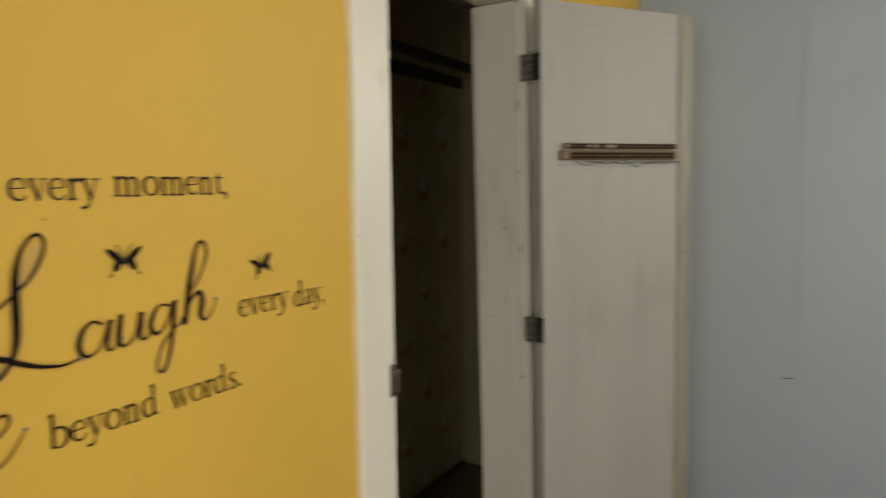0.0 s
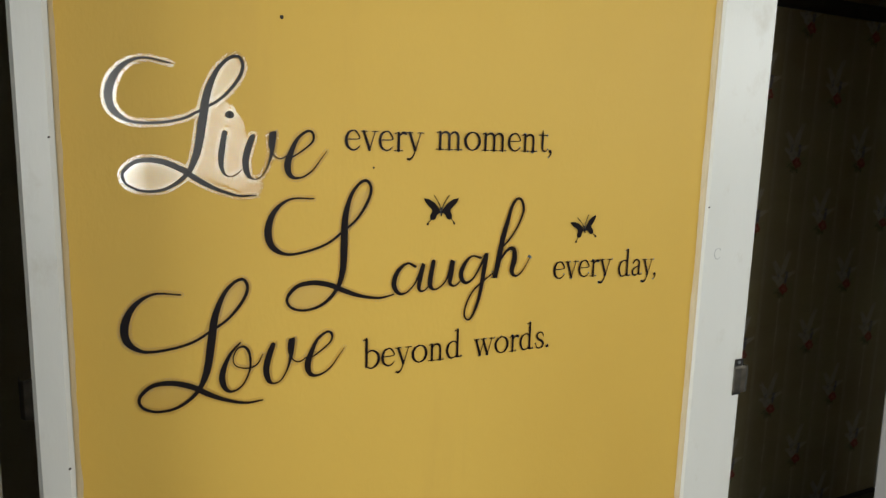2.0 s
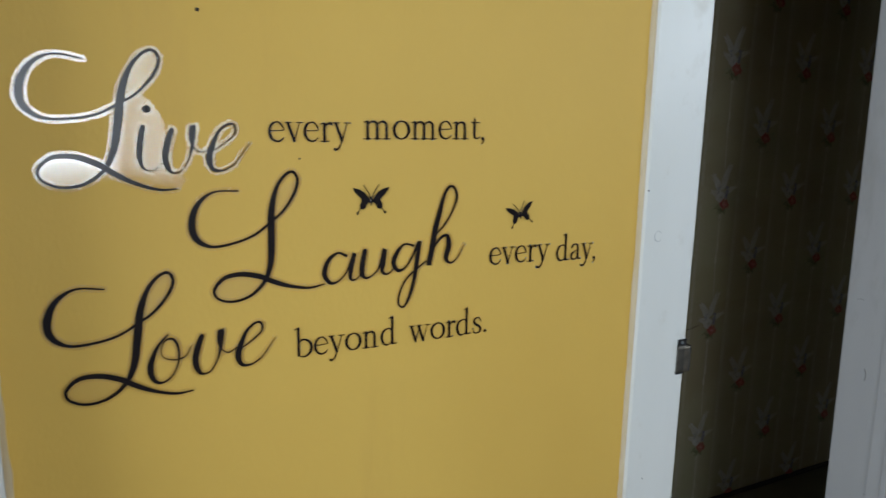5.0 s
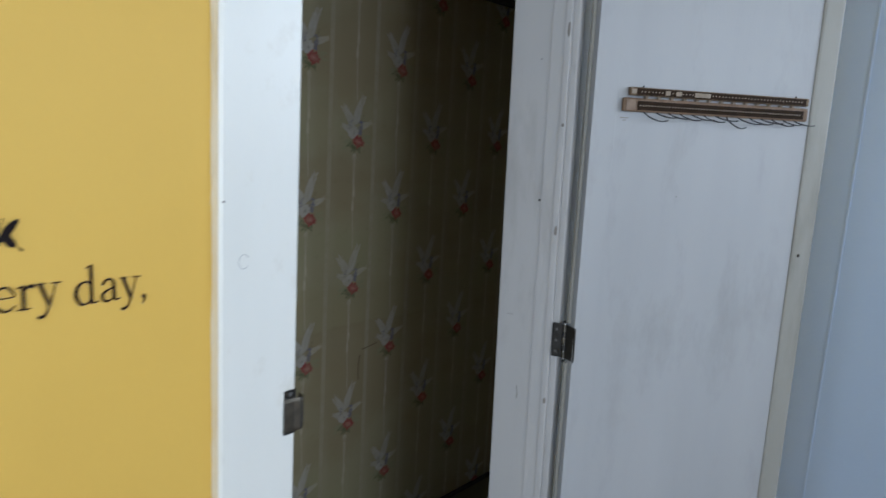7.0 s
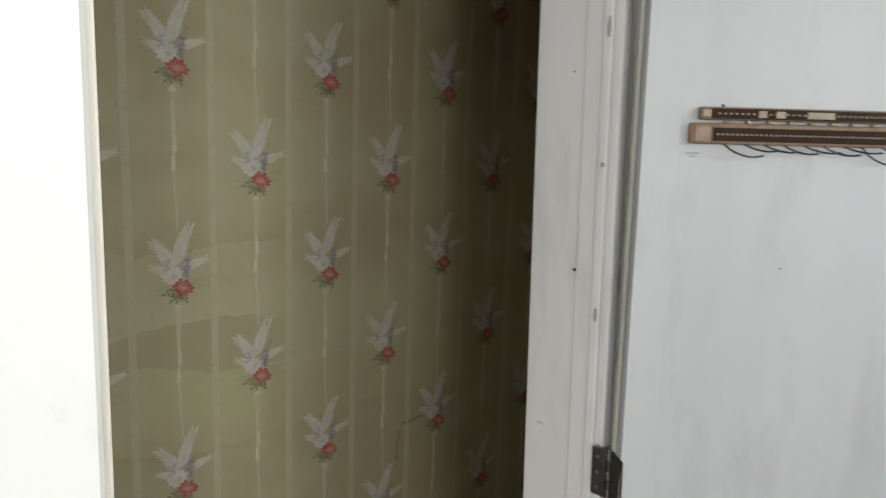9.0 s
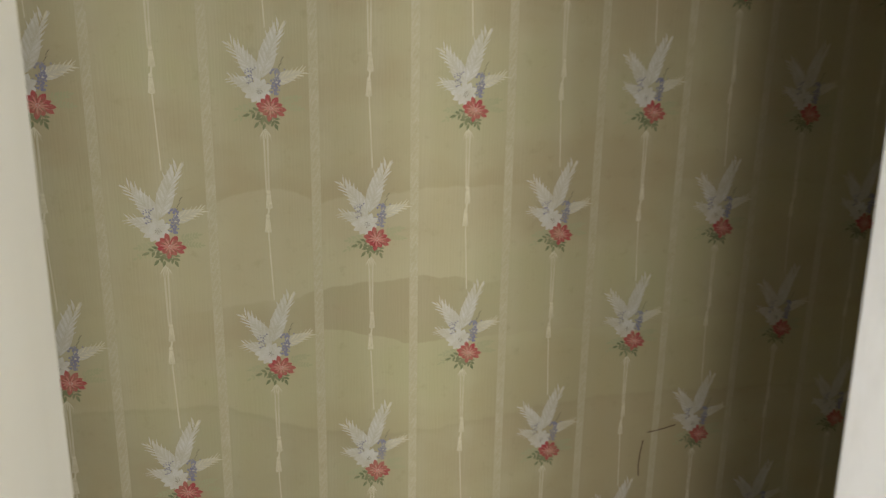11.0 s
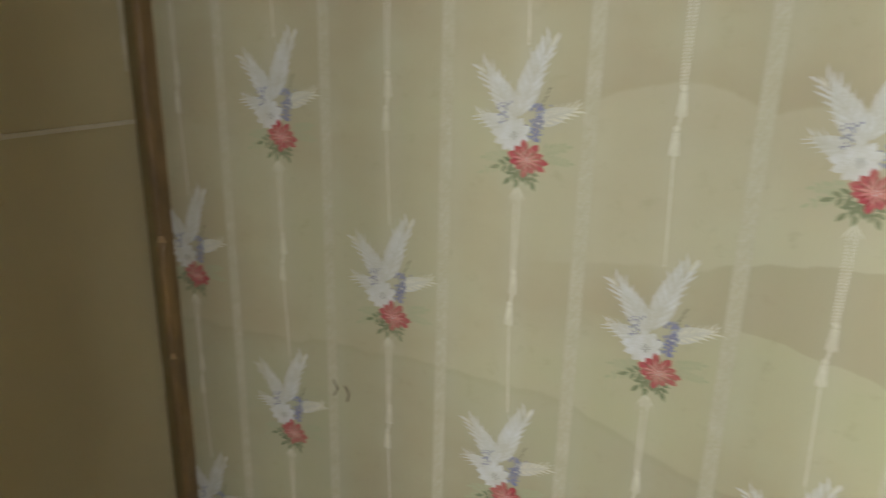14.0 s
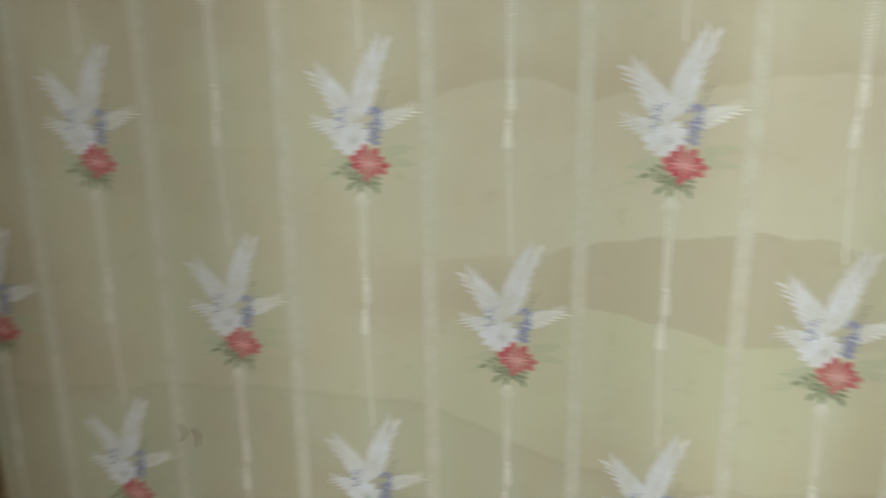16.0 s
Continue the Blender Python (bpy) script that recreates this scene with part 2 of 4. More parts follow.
def wallpaper_material():
    """Olive-cream paper with faint stripes, water marks with tide lines, and one darker band."""
    m = mat("stained_striped_wallpaper", (0.489, 0.443, 0.261), 0.7, 0, 0.3)
    n, l, b = nodes_of(m)
    co = n.new("ShaderNodeTexCoord")
    sep = n.new("ShaderNodeSeparateXYZ")
    l.new(co.outputs["Object"], sep.inputs[0])
    x, z = sep.outputs[0], sep.outputs[2]
    # stripes
    ph = math_node(n, l, "MULTIPLY", math_node(n, l, "SUBTRACT", x, COLUMN_0), 2 * math.pi / 0.0912)
    stripe = math_node(n, l, "POWER", math_node(n, l, "MULTIPLY_ADD", math_node(n, l, "COSINE", ph), 0.5, 0.5), 3.0)
    col = mix_colour(n, l, math_node(n, l, "MULTIPLY", stripe, 0.20), (0.470, 0.422, 0.261), (0.600, 0.560, 0.411))
    # fine vertical weave
    mp = n.new("ShaderNodeMapping")
    mp.inputs["Scale"].default_value = (260, 260, 14)
    l.new(co.outputs["Object"], mp.inputs[0])
    weave = n.new("ShaderNodeTexNoise")
    weave.inputs["Scale"].default_value = 1
    l.new(mp.outputs[0], weave.inputs["Vector"])
    col = mix_colour(n, l, math_node(n, l, "MULTIPLY", weave.outputs[0], 0.09), col, (0.367, 0.320, 0.189))
    # broad drift between a browner and a greener tone
    mp2 = n.new("ShaderNodeMapping")
    mp2.inputs["Scale"].default_value = (3.2, 3.2, 4.6)
    l.new(co.outputs["Object"], mp2.inputs[0])
    stain = n.new("ShaderNodeTexNoise")
    stain.inputs["Scale"].default_value, stain.inputs["Detail"].default_value = 1.0, 5
    l.new(mp2.outputs[0], stain.inputs["Vector"])
    col = mix_colour(n, l, math_node(n, l, "MULTIPLY", ramp_step(n, l, stain.outputs[0], 0.38, 0.62), 0.55), col, (0.404, 0.318, 0.190))
    col = mix_colour(n, l, math_node(n, l, "MULTIPLY", ramp_step(n, l, stain.outputs[0], 0.44, 0.30), 0.30), col, (0.440, 0.430, 0.235))
    # ragged edges of the water marks
    wob = n.new("ShaderNodeTexNoise")
    wob.inputs["Scale"].default_value, wob.inputs["Detail"].default_value = 16, 6
    l.new(co.outputs["Object"], wob.inputs["Vector"])
    w = math_node(n, l, "MULTIPLY", math_node(n, l, "SUBTRACT", wob.outputs[0], 0.5), 0.030)
    zw = math_node(n, l, "ADD", z, w)
    tide = height_line(n, l, x, ((0.60, 1.25), (0.95, 1.27), (1.13, 1.23), (1.265, 1.289), (1.367, 1.311), (1.425, 1.291), (1.454, 1.274), (1.514, 1.295), (1.597, 1.290), (1.665, 1.303), (1.80, 1.295), (2.1, 1.33), (2.6, 1.29)))
    top_edge = height_line(n, l, x, ((0.60, 1.02), (1.10, 1.06), (1.391, 1.105), (1.469, 1.113), (1.571, 1.127), (1.635, 1.135), (1.75, 1.120), (2.6, 1.08)))
    low_edge = height_line(n, l, x, ((0.60, 0.99), (1.20, 1.03), (1.380, 1.020), (1.421, 1.031), (1.469, 1.035), (1.517, 1.026), (1.566, 1.007), (1.616, 0.993), (1.683, 0.996), (2.6, 1.02)))
    foot = height_line(n, l, x, ((0.60, 0.885), (0.844, 0.896), (0.955, 0.907), (1.084, 0.908), (1.20, 0.900), (1.261, 0.912), (1.363, 0.850), (1.505, 0.813), (1.70, 0.80), (2.0, 0.86), (2.6, 0.82)))
    above = lambda line, soft: ramp_step(n, l, math_node(n, l, "SUBTRACT", zw, line), -soft, soft)
    below = lambda line, soft: ramp_step(n, l, math_node(n, l, "SUBTRACT", zw, line), soft, -soft)
    both = lambda *ms: functools.reduce(lambda p, q: math_node(n, l, "MULTIPLY", p, q), ms)
    # pale washed field with a tide mark on top
    span = both(ramp_step(n, l, x, 1.16, 1.30), ramp_step(n, l, x, 1.86, 1.70))
    field = both(below(tide, 0.004), above(top_edge, 0.004), span)
    col = mix_colour(n, l, math_node(n, l, "MULTIPLY", field, 0.32), col, (0.545, 0.500, 0.330))
    rim = both(above(tide, 0.002), ramp_step(n, l, math_node(n, l, "SUBTRACT", zw, tide), 0.05, 0.0), ramp_step(n, l, x, 1.12, 1.28))
    col = mix_colour(n, l, math_node(n, l, "MULTIPLY", rim, 0.24), col, (0.410, 0.335, 0.200))
    # darker band below it, faint towards both sides
    band_x = both(ramp_step(n, l, x, 1.375, 1.45), ramp_step(n, l, x, 1.88, 1.64))
    band = both(below(top_edge, 0.002), above(low_edge, 0.002), band_x)
    col = mix_colour(n, l, math_node(n, l, "MULTIPLY", band, 0.44), col, (0.372, 0.296, 0.180))
    wash = both(below(low_edge, 0.003), above(foot, 0.01), ramp_step(n, l, x, 1.2, 1.4))
    col = mix_colour(n, l, math_node(n, l, "MULTIPLY", wash, 0.22), col, (0.500, 0.485, 0.275))
    # old damp at the foot with its darker rim
    damp = both(below(foot, 0.006), ramp_step(n, l, x, 1.8, 1.45))
    col = mix_colour(n, l, math_node(n, l, "MULTIPLY", damp, 0.24), col, (0.345, 0.315, 0.195))
    seam = both(below(foot, 0.002), ramp_step(n, l, math_node(n, l, "SUBTRACT", zw, foot), -0.016, 0.0))
    col = mix_colour(n, l, math_node(n, l, "MULTIPLY", seam, 0.14), col, (0.32, 0.26, 0.15))
    # fine foxing
    spots = n.new("ShaderNodeTexNoise")
    spots.inputs["Scale"].default_value, spots.inputs["Detail"].default_value, spots.inputs["Roughness"].default_value = 34, 5, 0.7
    l.new(co.outputs["Object"], spots.inputs["Vector"])
    col = mix_colour(n, l, math_node(n, l, "MULTIPLY", ramp_step(n, l, spots.outputs[0], 0.56, 0.74), 0.30), col, (0.34, 0.28, 0.165))
    l.new(col, b.inputs["Base Color"])
    bp = n.new("ShaderNodeBump")
    bp.inputs["Strength"].default_value, bp.inputs["Distance"].default_value = 0.2, 0.002
    l.new(math_node(n, l, "ADD", weave.outputs[0], math_node(n, l, "MULTIPLY", stain.outputs[0], 3.0)), bp.inputs["Height"])
    l.new(bp.outputs[0], b.inputs["Normal"])
    return m


WALLPAPER = wallpaper_material()


def print_ink(name, a, b, cover=0.8, rough=0.7):
    """Old printing ink: worn thin in grains, so that the paper shows through it."""
    m = worn(name, a, b, rough, (60, 60, 60), 20, 0.6, 0.05, 0.3)
    n, l, bsdf = nodes_of(m)
    co = n.new("ShaderNodeTexCoord")
    geo = n.new("ShaderNodeNewGeometry")
    grain = n.new("ShaderNodeTexNoise")
    grain.inputs["Scale"].default_value, grain.inputs["Detail"].default_value = 420, 3
    l.new(geo.outputs["Position"], grain.inputs["Vector"])
    patchy = n.new("ShaderNodeTexNoise")
    patchy.inputs["Scale"].default_value, patchy.inputs["Detail"].default_value = 38, 2
    l.new(geo.outputs["Position"], patchy.inputs["Vector"])
    both = math_node(n, l, "MULTIPLY_ADD", patchy.outputs[0], 0.7, math_node(n, l, "MULTIPLY", grain.outputs[0], 0.6))
    rng = n.new("ShaderNodeMapRange")
    rng.inputs["From Min"].default_value, rng.inputs["From Max"].default_value = 0.42, 0.85
    rng.inputs["To Min"].default_value, rng.inputs["To Max"].default_value = max(cover - 0.3, 0.05), min(cover + 0.2, 1.0)
    l.new(both, rng.inputs["Value"])
    paint = bsdf.inputs["Base Color"].links[0].from_socket
    l.new(mix_colour(n, l, rng.outputs[0], (0.456, 0.408, 0.250), paint), bsdf.inputs["Base Color"])
    return m


INK_WHITE = print_ink("printed_white", (0.76, 0.75, 0.755), (0.68, 0.67, 0.66), 0.60)
INK_FAINT = print_ink("printed_faint_cream", (0.80, 0.76, 0.63), (0.72, 0.675, 0.53), 0.66)
INK_ROPE = print_ink("printed_rope_cream", (0.70, 0.67, 0.56), (0.64, 0.605, 0.49), 0.30)
INK_GHOST = print_ink("printed_ghost_cream", (0.62, 0.575, 0.45), (0.58, 0.53, 0.40), 0.32)
INK_BREATH = print_ink("printed_breath_white", (0.65, 0.63, 0.575), (0.61, 0.59, 0.55), 0.60)
INK_RED = print_ink("printed_red", (0.50, 0.070, 0.085), (0.38, 0.040, 0.050), 0.9)
INK_DEEPRED = print_ink("printed_deep_red", (0.28, 0.02, 0.03), (0.22, 0.015, 0.02), 0.7)
INK_PINK = print_ink("printed_pink", (0.66, 0.25, 0.23), (0.58, 0.17, 0.16), 0.75)
INK_GREEN = print_ink("printed_green", (0.12, 0.155, 0.075), (0.19, 0.22, 0.11), 0.82)
INK_PALEGREEN = print_ink("printed_pale_green", (0.36, 0.38, 0.22), (0.39, 0.40, 0.24), 0.6)
INK_BLUE = print_ink("printed_violet_blue", (0.23, 0.235, 0.40), (0.15, 0.15, 0.28), 0.74)
INK_DARK = print_ink("printed_dark", (0.06, 0.06, 0.04), (0.09, 0.08, 0.05), 0.7)


# ---- mesh helpers ----
def mesh_of(bm, name, *mats, smooth=False):
    me = bpy.data.meshes.new(name)
    bm.to_mesh(me)
    bm.free()
    for k in mats:
        me.materials.append(k)
    if smooth:
        for p in me.polygons:
            p.use_smooth = True
    return me


def part(name, bm, material, parent, label=""):
    mats = material if isinstance(material, (list, tuple)) else [material]
    ob = new(name, mesh_of(bm, name, *mats))
    ob.parent = parent
    if label:
        tagged(ob, label)
    return ob


def structure(name, bm, material, label, category):
    mats = material if isinstance(material, (list, tuple)) else [material]
    return tagged(new(name, mesh_of(bm, name, *mats)), label, category, "", "structure")


def add_box(bm, x0, x1, y0, y1, z0, z1, bevel=0.0, index=0):
    made = bmesh.ops.create_cube(bm, size=1.0)["verts"]
    for v in made:
        v.co = Vector(((x0 + x1) / 2 + v.co.x * (x1 - x0), (y0 + y1) / 2 + v.co.y * (y1 - y0), (z0 + z1) / 2 + v.co.z * (z1 - z0)))
    faces = {f for v in made for f in v.link_faces}
    for f in faces:
        f.material_index = index
    if bevel:
        edges = list({e for v in made for e in v.link_edges})
        bmesh.ops.bevel(bm, geom=edges, offset=bevel, segments=2, affect="EDGES", profile=0.6)
    return bm


def box(x0, x1, y0, y1, z0, z1, bevel=0.0):
    return add_box(bmesh.new(), x0, x1, y0, y1, z0, z1, bevel)


def profile_bar(points, z0, z1):
    """A vertical moulding: the outline in plan, run from z0 to z1."""
    bm = bmesh.new()
    low = [bm.verts.new((x, y, z0)) for x, y in points]
    f = bm.faces.new(low)
    up = bmesh.ops.extrude_face_region(bm, geom=[f])["geom"]
    for v in up:
        if isinstance(v, bmesh.types.BMVert):
            v.co.z = z1
    bmesh.ops.recalc_face_normals(bm, faces=bm.faces[:])
    return bm


def tube(bm, points, radius, sides=6, index=0):
    rings = []
    for i, p in enumerate(points):
        a, c = points[max(i - 1, 0)], points[min(i + 1, len(points) - 1)]
        t = (Vector(c) - Vector(a)).normalized()
        u = t.orthogonal().normalized() if not rings else (rings_u - t * rings_u.dot(t)).normalized()
        rings_u = u
        w = t.cross(u)
        rings.append([bm.verts.new(Vector(p) + radius * (math.cos(2 * math.pi * k / sides) * u + math.sin(2 * math.pi * k / sides) * w)) for k in range(sides)])
    for r0, r1 in zip(rings, rings[1:]):
        for k in range(sides):
            bm.faces.new((r0[k], r0[(k + 1) % sides], r1[(k + 1) % sides], r1[k])).material_index = index
    bm.faces.new(rings[0][::-1]).material_index = index
    bm.faces.new(rings[-1]).material_index = index
    return bm


def empty(name, x=0, y=0, z=0):
    ob = new(name)
    ob.location = (x, y, z)
    ob.empty_display_size = 0.1
    return ob


# ---- structure ----
YW, YI, YB = 0.826, 0.957, 1.711          # yellow face, closet side of that wall, closet back
XL, XR, YBACK, TOP = -1.8, 3.3, -2.5, 2.4  # the room
OL, OR, OTOP = 1.213, 1.890, 2.005         # right closet opening
PL, PR = -0.585, 0.119                     # left closet opening

bm = bmesh.new()
for x0, x1, z0, z1 in ((XL, PL, 0, TOP), (PL, PR, OTOP + 0.02, TOP), (PR, OL - 0.001, 0, TOP), (OL - 0.001, OR + 0.032, OTOP + 0.02, TOP), (OR + 0.032, XR, 0, TOP)):
    add_box(bm, x0, x1, YW, YI, z0, z1)
structure("wall_closet_front", bm, YELLOW, "yellow painted wall with two closet openings", "wall")
wall_right = bmesh.new()
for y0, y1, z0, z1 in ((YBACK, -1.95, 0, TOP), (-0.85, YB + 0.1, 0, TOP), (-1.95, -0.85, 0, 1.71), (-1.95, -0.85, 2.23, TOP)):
    add_box(wall_right, XR, XR + 0.12, y0, y1, z0, z1)
structure("wall_right", wall_right, BLUE, "pale blue panelled side wall with an added unseen window", "wall")
wall_left = bmesh.new()
for y0, y1, z0, z1 in ((YBACK, -0.8, 0, TOP), (0.3, YB + 0.1, 0, TOP), (-0.8, 0.3, 0, 0.8), (-0.8, 0.3, 1.9, TOP)):
    add_box(wall_left, XL - 0.15, XL, y0, y1, z0, z1)
structure("wall_left", wall_left, BLUE, "pale blue side wall with an added unseen window", "wall")
wall_back = bmesh.new()
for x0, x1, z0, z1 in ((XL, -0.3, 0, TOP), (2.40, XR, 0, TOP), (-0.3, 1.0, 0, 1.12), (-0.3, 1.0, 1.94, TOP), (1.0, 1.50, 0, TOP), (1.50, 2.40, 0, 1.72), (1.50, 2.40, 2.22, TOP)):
    add_box(wall_back, x0, x1, YBACK - 0.15, YBACK, z0, z1)
structure("wall_back", wall_back, BLUE, "pale blue wall with two added unseen windows", "wall")
structure("floor", box(XL, XR, YBACK, YI, -0.1, 0.0), FLOOR, "worn dark brown bedroom floor", "floor")
structure("closet_floor", box(XL, XR, YI, YB, -0.1, -0.003), CLOSETFLOOR, "dusty olive linoleum closet floor", "floor")
structure("ceiling", box(XL - 0.1, XR + 0.1, YBACK - 0.1, YB + 0.1, TOP, TOP + 0.1), CEILING, "plain white painted ceiling", "ceiling")
wall_paper = structure("wall_closet_back", box(XL, XR, YB, YB + 0.1, 0, TOP), WALLPAPER, "old olive striped floral wallpaper with water stains", "wall")
structure("wall_closet_end", box(3.2, XR - 0.001, YI, YB - 0.001, 0, TOP), PLASTER, "dull plaster end wall of the closet", "wall")
structure("closet_lining", box(OR + 0.033, 3.2, YI, YI + 0.008, 0, TOP), PLASTER, "dull plaster on the closet side of the wall", "wall")


def window(name, m, width, height):
    """A frame with a sill and one bar across, panes of glass between; m stands at the opening's lower middle, y outwards."""
    top = tagged(new(name), "added unseen white window with two panes", "window", "", "structure")
    w = width / 2
    bm = bmesh.new()
    for x0, x1, z0, z1 in ((-w, w, 0, 0.05), (-w, w, height - 0.05, height), (-w, -w + 0.05, 0.05, height - 0.05), (w - 0.05, w, 0.05, height - 0.05)):
        add_box(bm, x0, x1, 0.03, 0.08, z0, z1, 0.004)
    part("window_frame", bm, WHITE, top)
    part("window_bar", box(-0.02, 0.02, 0.035, 0.075, 0.05, height - 0.05, 0.004), WHITE, top)
    part("window_sill", box(-w - 0.04, w + 0.04, -0.06, 0.03, -0.03, 0.0, 0.006), WHITE, top)
    for x0, x1 in ((-w + 0.05, -0.02), (0.02, w - 0.05)):
        pane = part("pane", box(x0, x1, 0.052, 0.056, 0.05, height - 0.05), GLASSY, top)
        pane.data.materials[0].node_tree.nodes["Principled BSDF"].inputs["Transmission Weight"].default_value = 1.0
        pane.visible_shadow = False
    top.matrix_world = m
    return top


# Windows out of view, added to hold the fill lamps.
window("unseen_window_1", pose(0.35, YBACK, 1.12, 0, 0, 180), 1.30, 0.82)
window("unseen_window_4", pose(1.95, YBACK, 1.72, 0, 0, 180), 0.90, 0.50)
window("unseen_window_2", pose(XL, -0.25, 0.8, 0, 0, 90), 1.1, 1.1)
window("unseen_window_3", pose(XR, -1.4, 1.71, 0, 0, -90), 1.1, 0.52)

# Grooves of the blue panelling: thin proud battens beside a seam.
for y in (0.545, 0.139, -0.267, -0.673):
    bm = bmesh.new()
    for dy in (0.0,):
        add_box(bm, XR - 0.003, XR, y + dy - 0.004, y + dy + 0.004, 0.0, TOP, 0.001)
    tagged(new("trim", mesh_of(bm, "trim", BLUE)), "pale blue seam bead on the wall panelling", "trim", "panel seams", "structure")


# ---- closet door frames ----
def casing(x0, x1, wear, depth=0.023):
    """Flat board round an opening's side with eased edges and a thin caulk line."""
    y0 = YW - depth
    bm = profile_bar([(x0, YW), (x0, y0 + 0.004), (x0 + 0.004, y0), (x1 - 0.005, y0), (x1, y0 + 0.005), (x1, YW)], 0.0, OTOP + 0.08)
    return tagged(new("trim", mesh_of(bm, "trim", wear)), "white gloss painted door casing board", "trim", "", "structure")


right_casing = casing(1.091, OL, WHITE, 0.013)
left_casing = casing(PR, 0.155, WHITE)
casing(OR, OR + 0.09, WHITE)
casing(PL - 0.09, PL, WHITE)
for x0, x1 in ((OL, OR), (PL, PR)):
    tagged(new("trim", mesh_of(box(x0, x1, YW - 0.021, YW, OTOP + 0.001, OTOP + 0.08, 0.003), "trim", WHITE)), "white painted head casing above the closet opening", "trim", "", "structure")
    tagged(new("trim", mesh_of(box(x0, x1, YW - 0.001, YI, OTOP, OTOP + 0.019, 0.002), "trim", OLDWHITE)), "white painted head jamb of the closet opening", "trim", "", "structure")


def jamb(x, side, wear, stop=0.014):
    """side 1: the face looks towards +x. Lining board and a proud stop board behind the door's rebate."""
    jt = tagged(new("door_jamb"), "aged white painted closet door jamb with nail holes", "door frame", "", "structure")
    f = x - 0.001 * side
    xs = sorted((f, f - 0.018 * side))
    part("lining", box(xs[0], xs[1], YW + 0.0005, YI + 0.003, 0, OTOP, 0.002), wear, jt)
    xs = sorted((f, f + stop * side))
    part("stop", box(xs[0], xs[1], 0.8345, YI + 0.006, 0, OTOP - 0.004, 0.003), wear, jt)
    return jt


def caulk(x, side, depth):
    """Ragged line of old filler and lapped paint where the casing meets the yellow wall."""
    bm = bmesh.new()
    rows = []
    for i in range(241):
        z = OTOP * i / 240
        w = 0.0035 + 0.0022 * noise.noise(Vector((x * 9, z * 7, 0))) + 0.0016 * noise.noise(Vector((3, z * 40, x)))
        rows.append([bm.verts.new(q) for q in ((x + side * 0.0003, YW - depth + 0.0050 - w * 0.3, z), (x + side * 0.0011, YW - depth * 0.5, z), (x + side * (0.0012 + w * 0.45), YW - 0.0050, z), (x + side * max(w + 0.0012, 0.0016), YW - 0.0002, z))])
    for r0, r1 in zip(rows, rows[1:]):
        for i in range(3):
            bm.faces.new((r0[i], r0[i + 1], r1[i + 1], r1[i]))
    return tagged(new("trim", mesh_of(bm, "trim", CAULK)), "ragged cream caulk and old paint beside the casing", "trim", "", "structure")


caulk(1.091, -1, 0.013)
caulk(0.155, 1, 0.023)
right_jamb = jamb(OR, -1, JAMBWHITE, 0.010)
left_jamb = jamb(OL, 1, OLDWHITE, 0.012)
jamb(PR, -1, OLDWHITE, 0.002)
jamb(PL, 1, OLDWHITE)
part("stop_strip", box(OR - 0.0135, OR - 0.008, 0.8300, 0.862, 0.001, OTOP - 0.005, 0.0012), JAMBWHITE, right_jamb)
part("bead", box(OR - 0.0178, OR - 0.002, 0.8120, 0.8292, 0, OTOP - 0.01, 0.0035), JAMBWHITE, right_jamb, "rounded painted bead along the jamb")
part("bead", box(OR - 0.0150, OR + 0.003, 0.7945, 0.8125, 0, OTOP - 0.01, 0.0045), JAMBWHITE, right_jamb, "rounded painted bead along the jamb")
for k, pts in enumerate(([(0.936, 1.093), (0.928, 1.096), (0.921, 1.094)], [(0.90, 0.93), (0.895, 0.915), (0.898, 0.90)])):
    part("scratch", tube(bmesh.new(), [(OR - 0.0108, y, z) for y, z in pts], 0.0007, 5), CHIP, right_jamb, "faint grey scratch")
# nail holes and chips on the jamb
for y, z, r in ((0.868, 1.360, 0.0026), (0.884, 1.655, 0.0014), (0.862, 0.62, 0.002)):
    bm = bmesh.new()
    bmesh.ops.create_uvsphere(bm, u_segments=8, v_segments=5, radius=r)
    ob = part("nail_hole", bm, HOLE, right_jamb, "dark nail hole")
    ob.location = (OR - 0.0112, y, z)
for z, h in ((1.71, 0.030), (1.30, 0.022), (0.92, 0.014), (1.52, 0.008)):
    bm = bmesh.new()
    bmesh.ops.create_icosphere(bm, subdivisions=2, radius=1.0)
    for v in bm.verts:
        v.co = Vector((v.co.x * 0.002, v.co.y * 0.0035 * (1 + 0.4 * noise.noise(v.co * 3)), v.co.z * h * 0.5))
    ob = part("chip", bm, CHIP, right_jamb, "chipped paint showing bare wood")
    ob.location = (OR - 0.0180, 0.8180, z)


# ---- hinged door ----
LEAN = -1.0
DOOR_ANGLE, DOOR_W, DOOR_T, DOOR_Z0, DOOR_Z1 = -35.0, 0.555, 0.034, 0.012, 1.992


